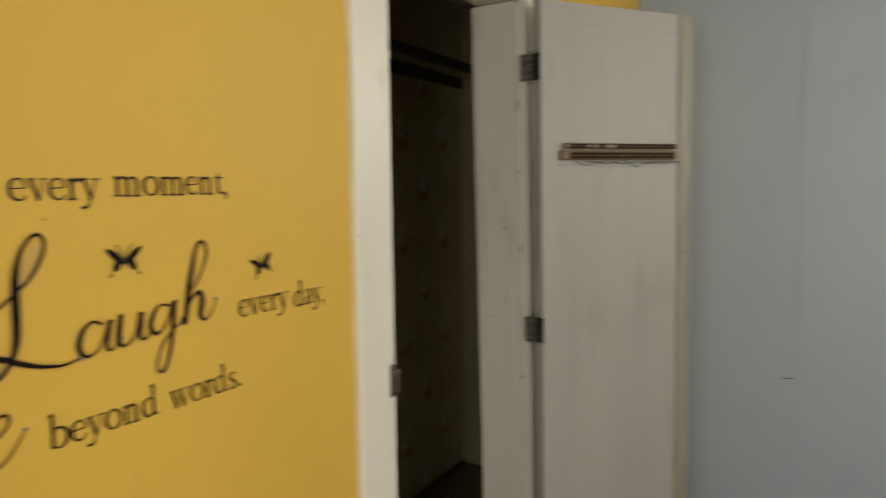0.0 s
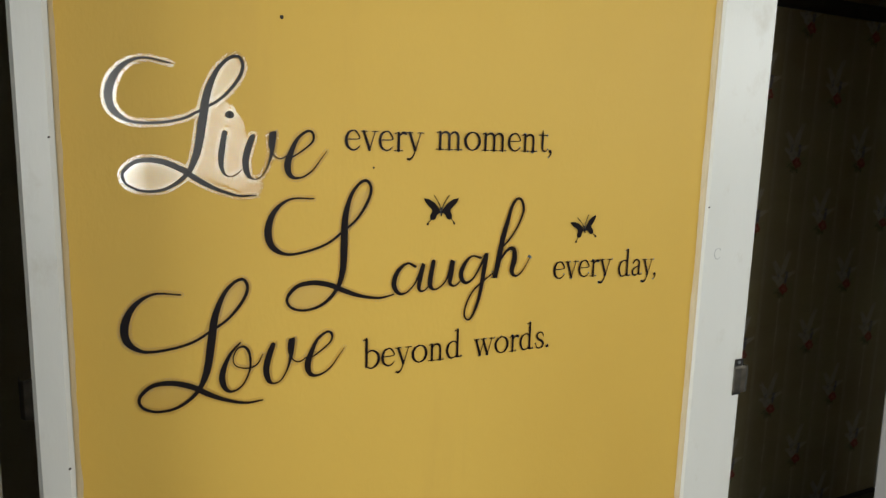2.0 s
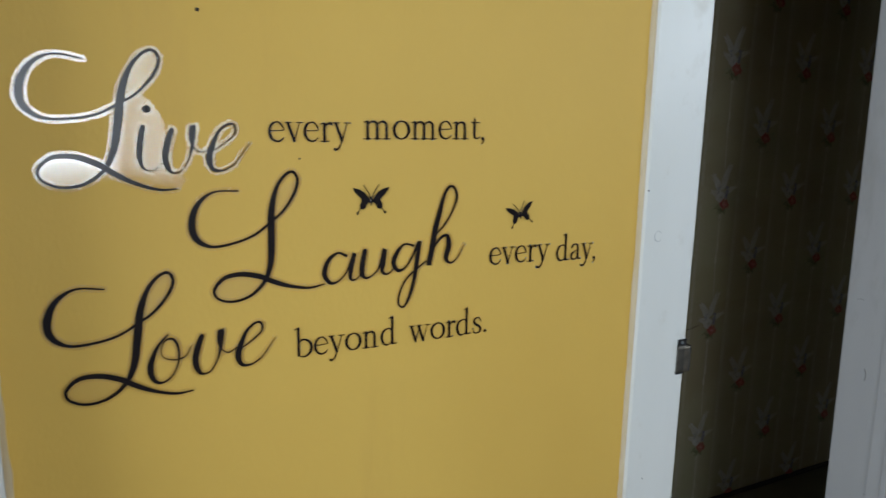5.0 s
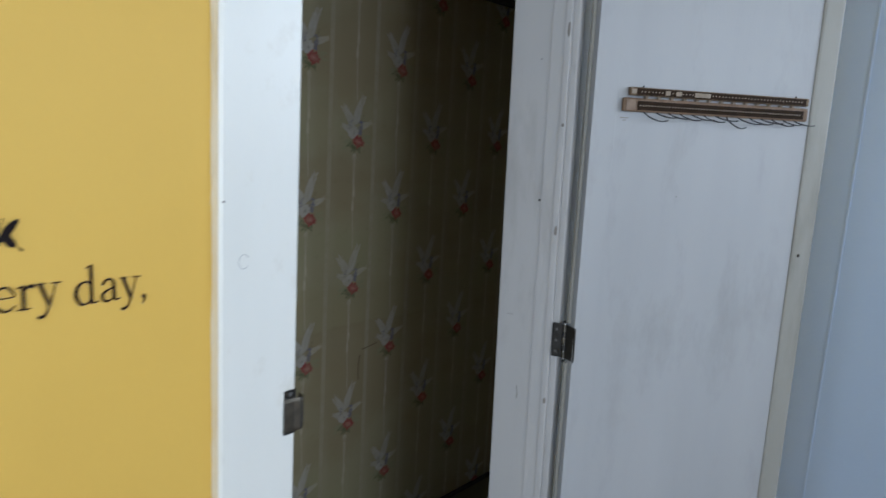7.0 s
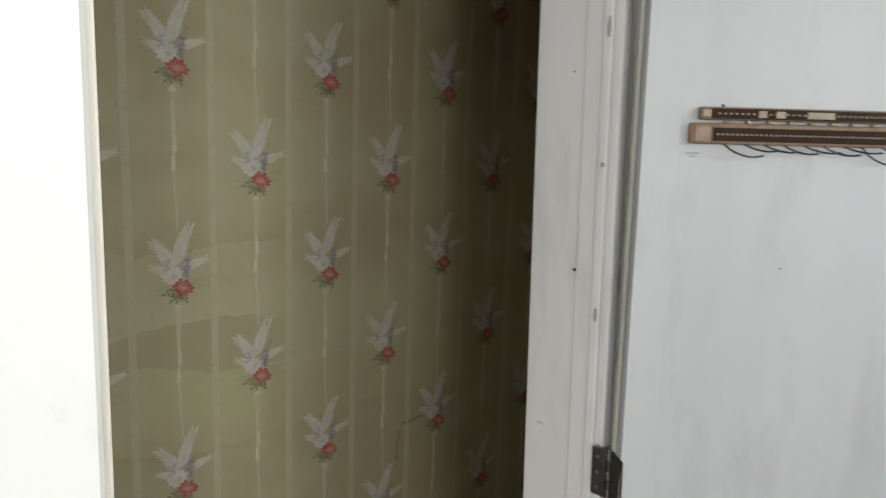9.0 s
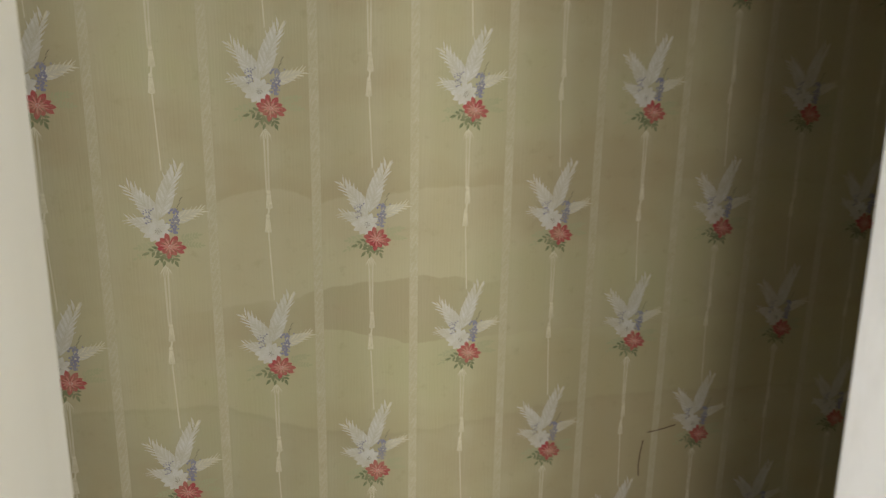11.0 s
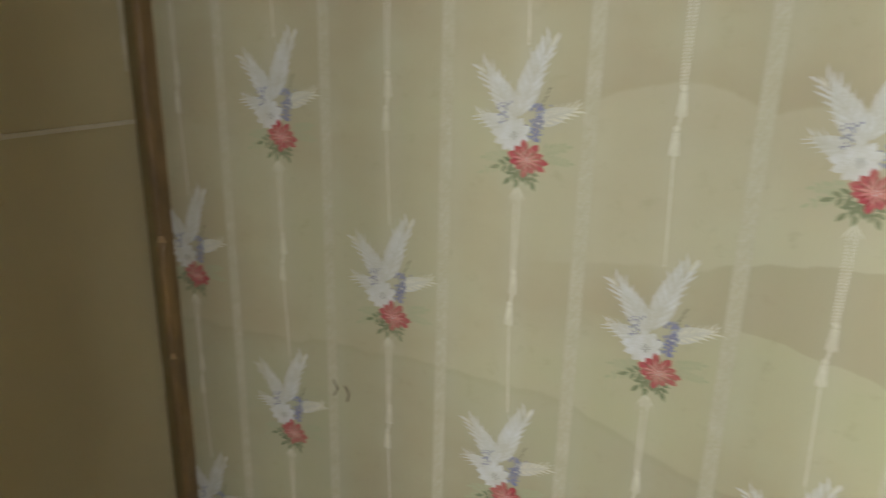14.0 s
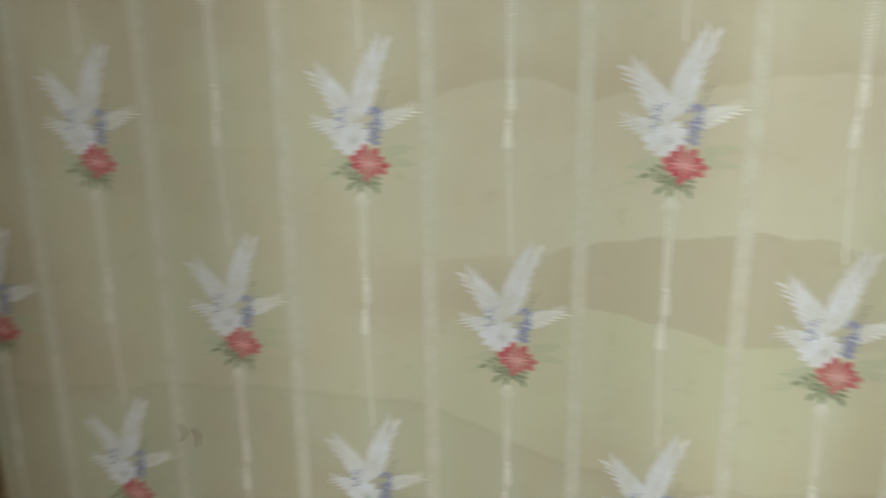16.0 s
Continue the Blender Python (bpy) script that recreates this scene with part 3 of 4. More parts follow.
def closet_door(label, m, width, flip=False):
    """Frame of stiles and rails with a sheet panel let in between; local x along the door, the seen face at y = 0 looking to -y."""
    door = tagged(empty("closet_door"), label, "door")
    h0, h1 = DOOR_Z0, DOOR_Z1
    st = 0.052
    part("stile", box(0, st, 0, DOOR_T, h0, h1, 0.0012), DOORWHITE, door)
    # Strips added in the hinge gap; their grey paint gives its soft shading.
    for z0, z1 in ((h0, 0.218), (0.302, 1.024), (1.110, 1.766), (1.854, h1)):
        part("gap_strip", box(-0.0075, -0.0004, 0.016, 0.028, z0, z1, 0.002), STILE, door)
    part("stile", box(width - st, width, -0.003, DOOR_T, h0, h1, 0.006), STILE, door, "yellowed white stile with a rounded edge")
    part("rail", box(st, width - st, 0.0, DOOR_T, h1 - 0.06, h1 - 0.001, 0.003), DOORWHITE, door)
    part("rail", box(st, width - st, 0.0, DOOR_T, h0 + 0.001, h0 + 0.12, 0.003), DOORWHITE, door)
    bm = bmesh.new()
    bmesh.ops.create_grid(bm, x_segments=14, y_segments=40, size=0.5)
    for v in bm.verts:
        x, z = st - 0.001 + (v.co.x + 0.5) * (width - 2 * st + 0.002), h0 + 0.119 + (v.co.y + 0.5) * (h1 - h0 - 0.178)
        v.co = Vector((x, 0.0014 + 0.0010 * noise.noise(Vector((x * 5, z * 2.2, 0))), z))
    ret = bmesh.ops.extrude_face_region(bm, geom=bm.faces[:])["geom"]
    for v in ret:
        if isinstance(v, bmesh.types.BMVert):
            v.co.y = DOOR_T - 0.006
    bmesh.ops.recalc_face_normals(bm, faces=bm.faces[:])
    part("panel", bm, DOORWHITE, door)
    door.matrix_world = m
    return door


door_pose = pose(1.860, 0.744, 0, 0, 0, DOOR_ANGLE)
door = closet_door("worn white closet door standing open", door_pose, DOOR_W)
for x, z, r in ((0.520, 1.262, 0.0035), (0.205, 1.385, 0.0015)):
    bm = bmesh.new()
    bmesh.ops.create_uvsphere(bm, u_segments=8, v_segments=5, radius=r)
    ob = part("nail_hole", bm, HOLE, door, "small dark nail hole")
    ob.location = (x, 0.002 if x < 0.5 else -0.0035, z)
for x0, x1, z in ((0.060, 0.078, 1.5385), (0.066, 0.073, 1.534)):
    part("scuff", box(x0, x1, -0.0006, 0.0004, z, z + 0.0022), CHIP, door, "short grey scuff mark")
left_door = closet_door("white closet door standing slightly ajar", pose(-0.583, 0.79, 0, 0, 0, -7.5), 0.682)


def hinge(z):
    """Butt hinge: a leaf on the jamb, a leaf on the door's edge, knuckles and a bright pin with ball ends."""
    hg = tagged(empty("hinge", 1.8705, 0.7775, z), "dark painted butt hinge with a bright pin", "hinge", "closet door hinges")
    h = 0.037
    jl = part("jamb_leaf", box(-0.0010, 0.0010, 0.0, 0.028, -h, h, 0.0006), IRON, hg)
    jl.matrix_local = pose(0, 0, 0, 0, 0, 11)
    leaf = part("door_leaf", box(-0.0010, 0.0010, -0.034, 0.0, -h, h, 0.0006), IRON, hg)
    leaf.matrix_local = pose(0.0, -0.002, 0, 0, 0, DOOR_ANGLE + 12)
    for k in range(5):
        bm = tube(bmesh.new(), [(0, 0, -h + 0.0148 * k + 0.0006), (0, 0, -h + 0.0148 * (k + 1) - 0.0006)], 0.0052, 10)
        part("knuckle", bm, IRON if k % 2 else BRASS, hg)
    bm = tube(bmesh.new(), [(0, 0, -h - 0.004), (0, 0, h + 0.004)], 0.0028, 8)
    part("pin", bm, STEEL, hg, "bright steel hinge pin")
    for s in (-1, 1):
        bm = bmesh.new()
        bmesh.ops.create_uvsphere(bm, u_segments=10, v_segments=6, radius=0.0042)
        ob = part("pin_cap", bm, IRON, hg)
        ob.location = (0, 0, s * (h + 0.005))
    for zz in (-0.024, 0.0, 0.024):
        bm = tube(bmesh.new(), [(-0.0065, 0.0165, zz), (-0.0030, 0.0172, zz)], 0.0030, 8)
        part("screw", bm, SCREW, hg)
    return hg


# The old frame and its door hang a little out of plumb.
def out_of_plumb(ob, degrees):
    about = Matrix.Translation((1.88, 0.83, 1.6))
    ob.matrix_world = about @ Matrix.Rotation(radians(degrees), 4, Vector((0.8, 0.6, 0))) @ about.inverted() @ ob.matrix_basis


for z in (1.810, 1.067, 0.26):
    out_of_plumb(hinge(z), LEAN)
out_of_plumb(right_jamb, LEAN)
out_of_plumb(door, LEAN / 2)


def latch_catch(x, z, side):
    """Bent strike plate over the casing's edge: a flat plate, and a lip rolled out into the opening."""
    lc = tagged(empty("latch_catch", x, YW - 0.0235, z), "dull steel latch strike on the casing edge", "latch", "closet latches")
    prof = [(-0.020 * side, -0.0008), (-0.004 * side, -0.0010), (0.004 * side, -0.004), (0.011 * side, -0.0025), (0.0165 * side, 0.004), (0.018 * side, 0.016)]
    bm = bmesh.new()
    rows = []
    for k, zz in enumerate((-0.029, -0.024, 0.016, 0.021)):
        pull = 0.003 if k in (0, 3) else 0.0
        rows.append([bm.verts.new((px, py + pull * 0.4, zz - 0.003 * (i > 2) * (k == 3))) for i, (px, py) in enumerate(prof)])
    for r0, r1 in zip(rows, rows[1:]):
        for i in range(len(prof) - 1):
            bm.faces.new((r0[i], r0[i + 1], r1[i + 1], r1[i]))
    ret = bmesh.ops.extrude_face_region(bm, geom=bm.faces[:])["geom"]
    for v in ret:
        if isinstance(v, bmesh.types.BMVert):
            v.co += Vector((0.0008 * side, -0.0016, 0))
    bmesh.ops.recalc_face_normals(bm, faces=bm.faces[:])
    part("strike_plate", bm, BRASS, lc)
    xs = sorted((-0.019 * side, 0.001 * side))
    part("back_plate", box(xs[0], xs[1], -0.001, 0.0003, -0.033, 0.034, 0.0004), IRON, lc, "dark back plate")
    for zz in (0.028,):
        part("screw", tube(bmesh.new(), [(-0.010 * side, -0.0028, zz), (-0.010 * side, 0.0, zz)], 0.003, 8), STEEL, lc)
    return lc


latch_catch(OL - 0.003, 1.085, 1).location.y = YW - 0.0135
latch_catch(PR - 0.004, 1.183, -1).location.y = 0.872


# ---- tie rack on the open door ----
def tie_rack():
    rk = tagged(empty("tie_rack"), "brown tie rack with bead inlay and wire hooks", "tie rack")
    x0, x1, zt = 0.060, 0.484, 1.600
    part("upper_bar", box(x0 + 0.012, x1 + 0.004, -0.0165, -0.0045, zt - 0.0165, zt, 0.003), RACKEDGE, rk, "slim brown upper bar")
    part("inlay", box(x0 + 0.026, x1 - 0.004, -0.0176, -0.0160, zt - 0.0150, zt - 0.0020, 0.0005), RACKDARK, rk, "dark inlay band")
    part("lower_bar", box(x0, x1 + 0.006, -0.0145, -0.0045, zt - 0.048, zt - 0.0205, 0.004), RACKWOOD, rk, "tan wooden lower bar")
    part("inlay", box(x0 + 0.030, x1 - 0.006, -0.0158, -0.0140, zt - 0.0440, zt - 0.0265, 0.0006), RACKDARK, rk, "dark inlay band")
    dots = bmesh.new()
    for row, za, n in ((0, zt - 0.0352, 58), (1, zt - 0.0085, 50)):
        for i in range(n):
            x = x0 + 0.036 + (x1 - x0 - 0.052) * i / (n - 1)
            add_box(dots, x - 0.0011, x + 0.0011, -0.0172 - 0.0014 * row, -0.0150, za - 0.0012, za + 0.0012)
    tagged(part("beads", dots, RACKPALE, rk, "row of tiny ivory beads"), kind="stuff")
    for xa, xb in ((x0 + 0.014, x0 + 0.024), (x0 + 0.088, x0 + 0.099), (x0 + 0.112, x0 + 0.124), (x0 + 0.154, x0 + 0.190)):
        part("ivory_block", box(xa, xb, -0.0186, -0.0155, zt - 0.0130, zt - 0.0042, 0.0009), RACKPALE, rk, "small ivory block")
    part("end_cap", box(x0 + 0.005, x0 + 0.027, -0.0158, -0.0140, zt - 0.045, zt - 0.0245, 0.0016), RACKCAP, rk, "worn pale end cap")
    for i in range(13):
        xa = x0 + 0.040 + i * 0.0285
        part("spacer", box(xa + 0.008, xa + 0.014, -0.0125, -0.0042, zt - 0.0205, zt - 0.0166, 0.0005), RACKPALE, rk)
    for i in range(14):
        xa = x0 + 0.046 + i * 0.0270
        drop = 0.008 + 0.006 * random.random() + (0.012 if i == 7 else 0) + (0.005 if i == 0 else 0)
        run = 0.042 + 0.014 * random.random()
        pts = [(xa + run * t, -0.010 - 0.014 * math.sin(math.pi * min(t, 0.8)), zt - 0.046 - drop * math.sin(math.pi * 0.66 * t ** 0.75)) for t in (0, 0.15, 0.3, 0.45, 0.6, 0.75, 0.88, 1.0)]
        part("hook", tube(bmesh.new(), pts, 0.0013, 6), WIRE, rk, "bent black wire hook")
    for xa in (x0 + 0.045, x1 - 0.022):
        part("nail", tube(bmesh.new(), [(xa, -0.006, zt - 0.002), (xa, -0.006, zt + 0.004)], 0.0016, 6), WIRE, rk)
    rk.matrix_basis = door_pose @ pose(0, 0.0045, 0)
    out_of_plumb(rk, LEAN / 2)
    return rk


tie_rack()

# ---- closet fittings ----
bm = bmesh.new()
tube(bm, [(0.575, 1.45, 2.0), (3.2, 1.45, 2.0)], 0.02, 12)
rod = tagged(new("closet_rod", mesh_of(bm, "closet_rod", DARKWOOD)), "dark wooden hanging rod across the closet", "closet rod")
tagged(new("closet_cleat", mesh_of(box(0.60, 3.2, YB - 0.02, YB, 1.978, 2.03, 0.003), "closet_cleat", DARKWOOD)), "dark wooden cleat along the papered wall", "spacer")
tagged(new("baseboard", mesh_of(box(0.60, 3.2, YB - 0.012, YB, -0.002, 0.016, 0.003), "baseboard", DARKWOOD)), "thin dark strip at the foot of the papered wall", "baseboard", "", "structure")


def fibre_partition():
    pt = tagged(empty("closet_partition", 0.572, 1.3, 0), "brown fibreboard closet partition of two sheets", "partition", "", "structure")

    def sheet(z0, z1, out, seed):
        bm = bmesh.new()
        bmesh.ops.create_grid(bm, x_segments=16, y_segments=30, size=0.5)
        for v in bm.verts:
            y, z = YI + (v.co.x + 0.5) * (YB - 0.001 - YI) - 1.3, z0 + (v.co.y + 0.5) * (z1 - z0)
            v.co = Vector((out + 0.003 * noise.noise(Vector((y * 2, z * 2, seed))), y, z))
        ret = bmesh.ops.extrude_face_region(bm, geom=bm.faces[:])["geom"]
        for v in ret:
            if isinstance(v, bmesh.types.BMVert):
                v.co.x = -0.02
        bmesh.ops.recalc_face_normals(bm, faces=bm.faces[:])
        return bm

    part("lower_sheet", sheet(0.0, 1.209, 0.0, 1.0), BOARD, pt)
    part("upper_sheet", sheet(1.214, TOP, 0.001, 4.0), BOARD, pt)
    bm = bmesh.new()
    for i in range(60):
        y = YI - 1.3 + 0.74 * i / 60
        j = noise.noise(Vector((y * 60, 0, 0)))
        add_box(bm, -0.004, 0.0050 + 0.0018 * j, y, y + 0.0124, 1.2082 + 0.0006 * j, 1.2142 + 0.0008 * j)
    tagged(part("frayed_edge", bm, FRAYED, pt, "pale frayed edge where the sheets meet"), kind="stuff")
    bm = bmesh.new()
    bmesh.ops.create_icosphere(bm, subdivisions=2, radius=0.0052)
    for v in bm.verts:
        v.co *= 1 + 0.35 * noise.noise(v.co * 400)
    ob = part("putty_lump", bm, FRAYED, pt, "small pale lump on the seam")
    ob.location = (0.003, 0.175, 1.2125)
    return pt


fibre_partition()
bm = bmesh.new()
segs = 200
rows = []
for i in range(segs + 1):
    z = TOP * i / segs
    a, b2 = 0.002 * noise.noise(Vector((0, 0, z * 9))), 0.0016 * noise.noise(Vector((5, 0, z * 14)))
    nick = 0.006 * max(noise.noise(Vector((2, 7, z * 24))) - 0.28, 0) / 0.3
    rows.append([bm.verts.new(p) for p in ((0.575, YB, z), (0.575, YB - 0.026 + a, z), (0.578, YB - 0.028 + a, z), (0.593 + b2, YB - 0.0275 + a, z), (0.600 + b2 - nick, YB - 0.027 + a + nick * 0.4, z), (0.603 + b2, YB - 0.024 + nick, z), (0.603 + b2 * 0.4, YB, z))])
for q, (r0, r1) in enumerate(zip(rows, rows[1:])):
    z = TOP * q / segs
    bare = noise.noise(Vector((2, 7, z * 24))) > 0.46
    for i in range(6):
        # Left faces get the shaded stain, the rest the plain one.
        bm.faces.new((r0[i], r0[i + 1], r1[i + 1], r1[i])).material_index = 1 if i < 3 else (2 if bare and i == 4 else 0)
bmesh.ops.recalc_face_normals(bm, faces=bm.faces[:])
tagged(new("corner_batten", mesh_of(bm, "corner_batten", STAINED, SHADEDSIDE, RAWWOOD)), "chipped brown stained wooden corner batten", "batten")
# Pale torn paper edge beside the upper part of the batten.
bm = bmesh.new()
for q in range(70):
    z = 1.285 + q * 0.0125
    j = noise.noise(Vector((3, 3, z * 30)))
    add_box(bm, 0.5722, 0.5762 + 0.001 * j, YB - 0.0335 - 0.001 * j, YB - 0.0300 + 0.0008 * j, z, z + 0.0126)
for v in bm.verts:
    v.co -= Vector((0.572, 1.3, 0))
tagged(part("paper_edge", bm, FRAYED, bpy.data.objects["closet_partition"], "thin pale torn edge beside the batten"), kind="stuff")


# ---- wall lettering ----
def curve_points(text, per=6):
    """Smooth run of (x, z, width) through the nodes of one pen stroke."""
    p = np.array([[float(v) for v in k.split(",")] for k in text.split()])
    if len(p) < 3:
        return p
    q = np.vstack([2 * p[0] - p[1], p, 2 * p[-1] - p[-2]])
    out = []
    for i in range(1, len(q) - 2):
        for t in np.linspace(0, 1, per, endpoint=False):
            a, b2, c, d = q[i - 1], q[i], q[i + 1], q[i + 2]
            out.append(0.5 * (2 * b2 + (c - a) * t + (2 * a - 5 * b2 + 4 * c - d) * t ** 2 + (3 * b2 - a - 3 * c + d) * t ** 3))
    out.append(p[-1])
    return np.array(out)


def stroke(bm, pts, level, rise=0.0003, grow=0.0, index=0):
    """A flat pen stroke on the wall: pts in metres (x, z, width), level: metres off the wall, with round ends."""
    d = np.gradient(pts[:, :2], axis=0)
    d /= np.maximum(np.linalg.norm(d, axis=1, keepdims=True), 1e-9)
    nrm = np.stack([-d[:, 1], d[:, 0]], 1)
    half = np.maximum(pts[:, 2:3], 0.0009) / 2 + grow
    ys = YW - level - rise * np.linspace(0, 1, len(pts))
    left = [bm.verts.new((x, y, z)) for (x, z), y in zip(pts[:, :2] + nrm * half, ys)]
    right = [bm.verts.new((x, y, z)) for (x, z), y in zip(pts[:, :2] - nrm * half, ys)]
    for i in range(len(pts) - 1):
        bm.faces.new((left[i], right[i], right[i + 1], left[i + 1])).material_index = index
    for i, s in ((0, -1), (-1, 1)):
        c, r, u, w = pts[i, :2], half[i, 0], nrm[i], d[i] * s
        fan = [left[i]] + [bm.verts.new((c[0] + r * (math.cos(a) * u[0] + math.sin(a) * w[0]), ys[i], c[1] + r * (math.cos(a) * u[1] + math.sin(a) * w[1]))) for a in np.linspace(0, math.pi, 6)[1:-1]] + [right[i]]
        bm.faces.new(fan).material_index = index


def blob(bm, pts, level):
    bm.faces.new([bm.verts.new((x, YW - level, z)) for x, z in pts])


GLYPH_L = "61,144,1.9 32,147,2.6 11,135,5.8 0,113,9.0 2,92,7.7 19,79,3.8 47,79,3.2 73,85,3.2 94,97,3.2 114,110,3.2 131,130,3.8 138,147,3.8 133,158,3.8 122,155,3.8 109,140,5.1 99,114,8.3 94,83,9.6 88,47,8.3 77,23,5.1 57,7,3.8 34,3,3.2 16,10,3.2 12,23,3.8 26,36,5.1 48,37,6.4 71,29,7.0 90,17,6.4 110,7,4.5 134,0,3.2 154,1,1.9"
GLYPH_i = "5,51,7.0 2,34,7.7 0,17,7.0 3,4,4.5 11,0,2.6 18,3,2.6 24,9,1.9"
GLYPH_v = "9,51,6.6 4,38,7.9 0,20,7.9 3,5,6.6 10,0,3.3 19,4,2.6 27,18,3.3 32,37,5.9 33,56,7.9 30,41,5.9 34,29,2.6 42,25,2.6 53,31,2.0"
GLYPH_e = "1,22,2.1 17,32,2.8 31,44,3.4 32,54,4.1 25,57,4.1 13,48,4.8 5,32,6.9 0,15,8.3 4,2,6.2 16,0,3.4 30,8,2.8 41,22,2.1 49,33,1.4"
GLYPH_o = "22,62,2.7 9,47,4.8 0,24,7.5 2,7,6.8 11,0,4.1 24,7,2.7 33,26,3.4 33,46,4.1 27,56,4.1 18,54,2.7 13,42,2.0 17,32,2.0 31,28,2.7 42,32,2.7 49,44,2.0"
GLYPH_a = "32,37,5.0 20,42,4.1 6,32,6.6 0,13,7.5 8,0,5.8 20,1,3.3 33,15,3.3 44,40,5.8 40,22,7.5 38,5,5.8 45,1,3.3 59,13,2.5"
GLYPH_u = "4,39,6.8 0,18,7.6 0,5,6.8 9,0,3.4 24,12,3.4 33,39,6.8 31,19,7.6 30,7,6.0 38,3,3.4 49,12,2.5"
GLYPH_g = "31,89,4.5 17,92,3.6 6,82,6.3 0,66,7.2 8,54,5.4 21,61,3.6 33,81,4.5 40,94,6.3 37,72,7.2 32,39,6.3 25,15,5.4 16,0,3.6 8,5,3.6 9,20,3.6 19,40,3.6 35,54,3.6 51,65,2.7"
GLYPH_h = "9,43,2.8 24,58,3.7 37,78,3.7 44,98,4.7 40,112,4.7 32,114,4.7 24,103,5.6 17,79,7.4 10,53,8.4 5,25,8.4 0,0,7.4 5,20,3.7 18,39,4.7 29,42,6.5 32,28,8.4 28,9,7.4 36,1,3.7 47,9,2.8 58,27,1.9"
GLYPH_DOT = "-1,0,8.6 0,0,9.2 1,0,8.6"
SERIF = {
    "e": (82, "10,55,5 72,58,5 70,78,8 55,97,8 42,99,7 22,90,11 11,66,14 10,42,15 18,18,13 38,3,9 58,5,7 76,22,4"),
    "v": (86, "2,97,5 30,97,5|14,95,14 43,4,14|43,4,5 70,95,5|56,97,5 84,97,5"),
    "r": (66, "4,2,5 46,2,5|24,2,14 24,92,14|6,90,6 24,97,6|24,70,5 38,90,9 52,95,14 60,90,12"),
    "y": (90, "2,97,5 32,97,5|16,95,14 46,6,14|74,95,5 46,2,6 32,-30,8 18,-42,12 8,-40,12|58,97,5 90,97,5"),
    "m": (150, "4,2,5 42,2,5|23,2,14 23,92,14|6,90,6 23,97,6|23,76,5 40,92,9 56,94,12 68,84,14 72,62,14 72,2,14|54,2,5 90,2,5|72,76,5 88,92,9 104,94,12 116,84,14 120,62,14 120,2,14|102,2,5 140,2,5"),
    "n": (104, "4,2,5 42,2,5|23,2,14 23,92,14|6,90,6 23,97,6|23,76,5 40,92,9 56,94,12 68,84,14 72,62,14 72,2,14|54,2,5 92,2,5"),
    "o": (100, "50,99,6 26,88,12 12,66,15 11,50,16 14,30,15 28,10,11 50,1,6 74,12,12 88,36,15 89,50,16 86,70,15 72,90,11 50,99,6"),
    "t": (60, "26,122,4 25,94,13 25,24,14 32,6,10 46,4,6 58,14,4|4,95,6 54,95,6"),
    "d": (108, "74,165,14 74,20,14 80,6,9 98,6,6|56,160,6 74,166,6|74,80,6 60,97,8 44,99,7 22,86,12 11,56,15 13,34,15 26,8,12 44,2,8 62,10,6 74,28,5"),
    "a": (86, "14,80,12 26,96,9 44,99,9 58,88,12 60,66,14 60,20,14 66,6,9 84,8,6|60,62,5 30,50,9 12,34,13 14,12,12 30,2,10 46,8,7 60,22,5"),
    "b": (104, "24,165,14 24,12,14|6,160,6 24,166,6|24,78,5 40,96,8 60,98,9 84,80,14 92,52,15 84,22,14 62,3,9 42,2,7 24,12,5"),
    "w": (132, "2,97,5 30,97,5|14,95,14 40,4,14|40,4,5 66,95,5|58,95,14 88,4,14|88,4,5 114,95,5|46,97,5 76,97,5|100,97,5 130,97,5"),
    "s": (76, "62,74,5 58,92,6 40,99,8 22,92,10 17,76,13 28,58,14 50,44,14 62,28,13 56,8,11 38,1,8 18,6,7 12,28,5"),
    ",": (34, "14,4,16 18,2,14 20,-10,9 10,-28,4"),
    ".": (34, "14,8,16 16,8,17 18,8,16"),
}


def script_word(name, label, letters, size=1.0, fills=()):
    """letters: (glyph, x mm, z mm, scale). The black strokes with the clear film under them."""
    top = tagged(empty(name), label, "wall lettering", "wall lettering")
    top["kind"] = "thing"
    for i, (glyph, x, z, s, *lean) in enumerate(letters):
        pts = curve_points(glyph)
        if lean:
            c, k = math.cos(radians(lean[0])), math.sin(radians(lean[0]))
            pts[:, :2] = pts[:, :2] @ np.array([[c, k], [-k, c]])
        pts = np.stack([(x + pts[:, 0] * s) / 1000, (z + pts[:, 1] * s) / 1000, pts[:, 2] * s / 1000], 1)
        bm = bmesh.new()
        if glyph != GLYPH_L:
            pts[:, 2] *= 0.52 + 0.48 * np.minimum(pts[:, 2] / 0.0080, 1.0)
        stroke(bm, pts, 0.0016 + 0.0002 * (i % 3), 0.0004)
        letter = part("letter", bm, VINYL, top)
        film = bmesh.new()
        stroke(film, pts, 0.0004 + 0.00015 * (i % 3), 0.0003, 0.0034)
        part("film", film, FILM, letter, "clear glossy carrier film").visible_shadow = False
    for k, f in enumerate(fills):
        film = bmesh.new()
        blob(film, [(a / 1000, b2 / 1000) for a, b2 in f], 0.0011 + 0.0001 * k)
        part("film", film, FILM, top, "clear glossy carrier film").visible_shadow = False
    return top


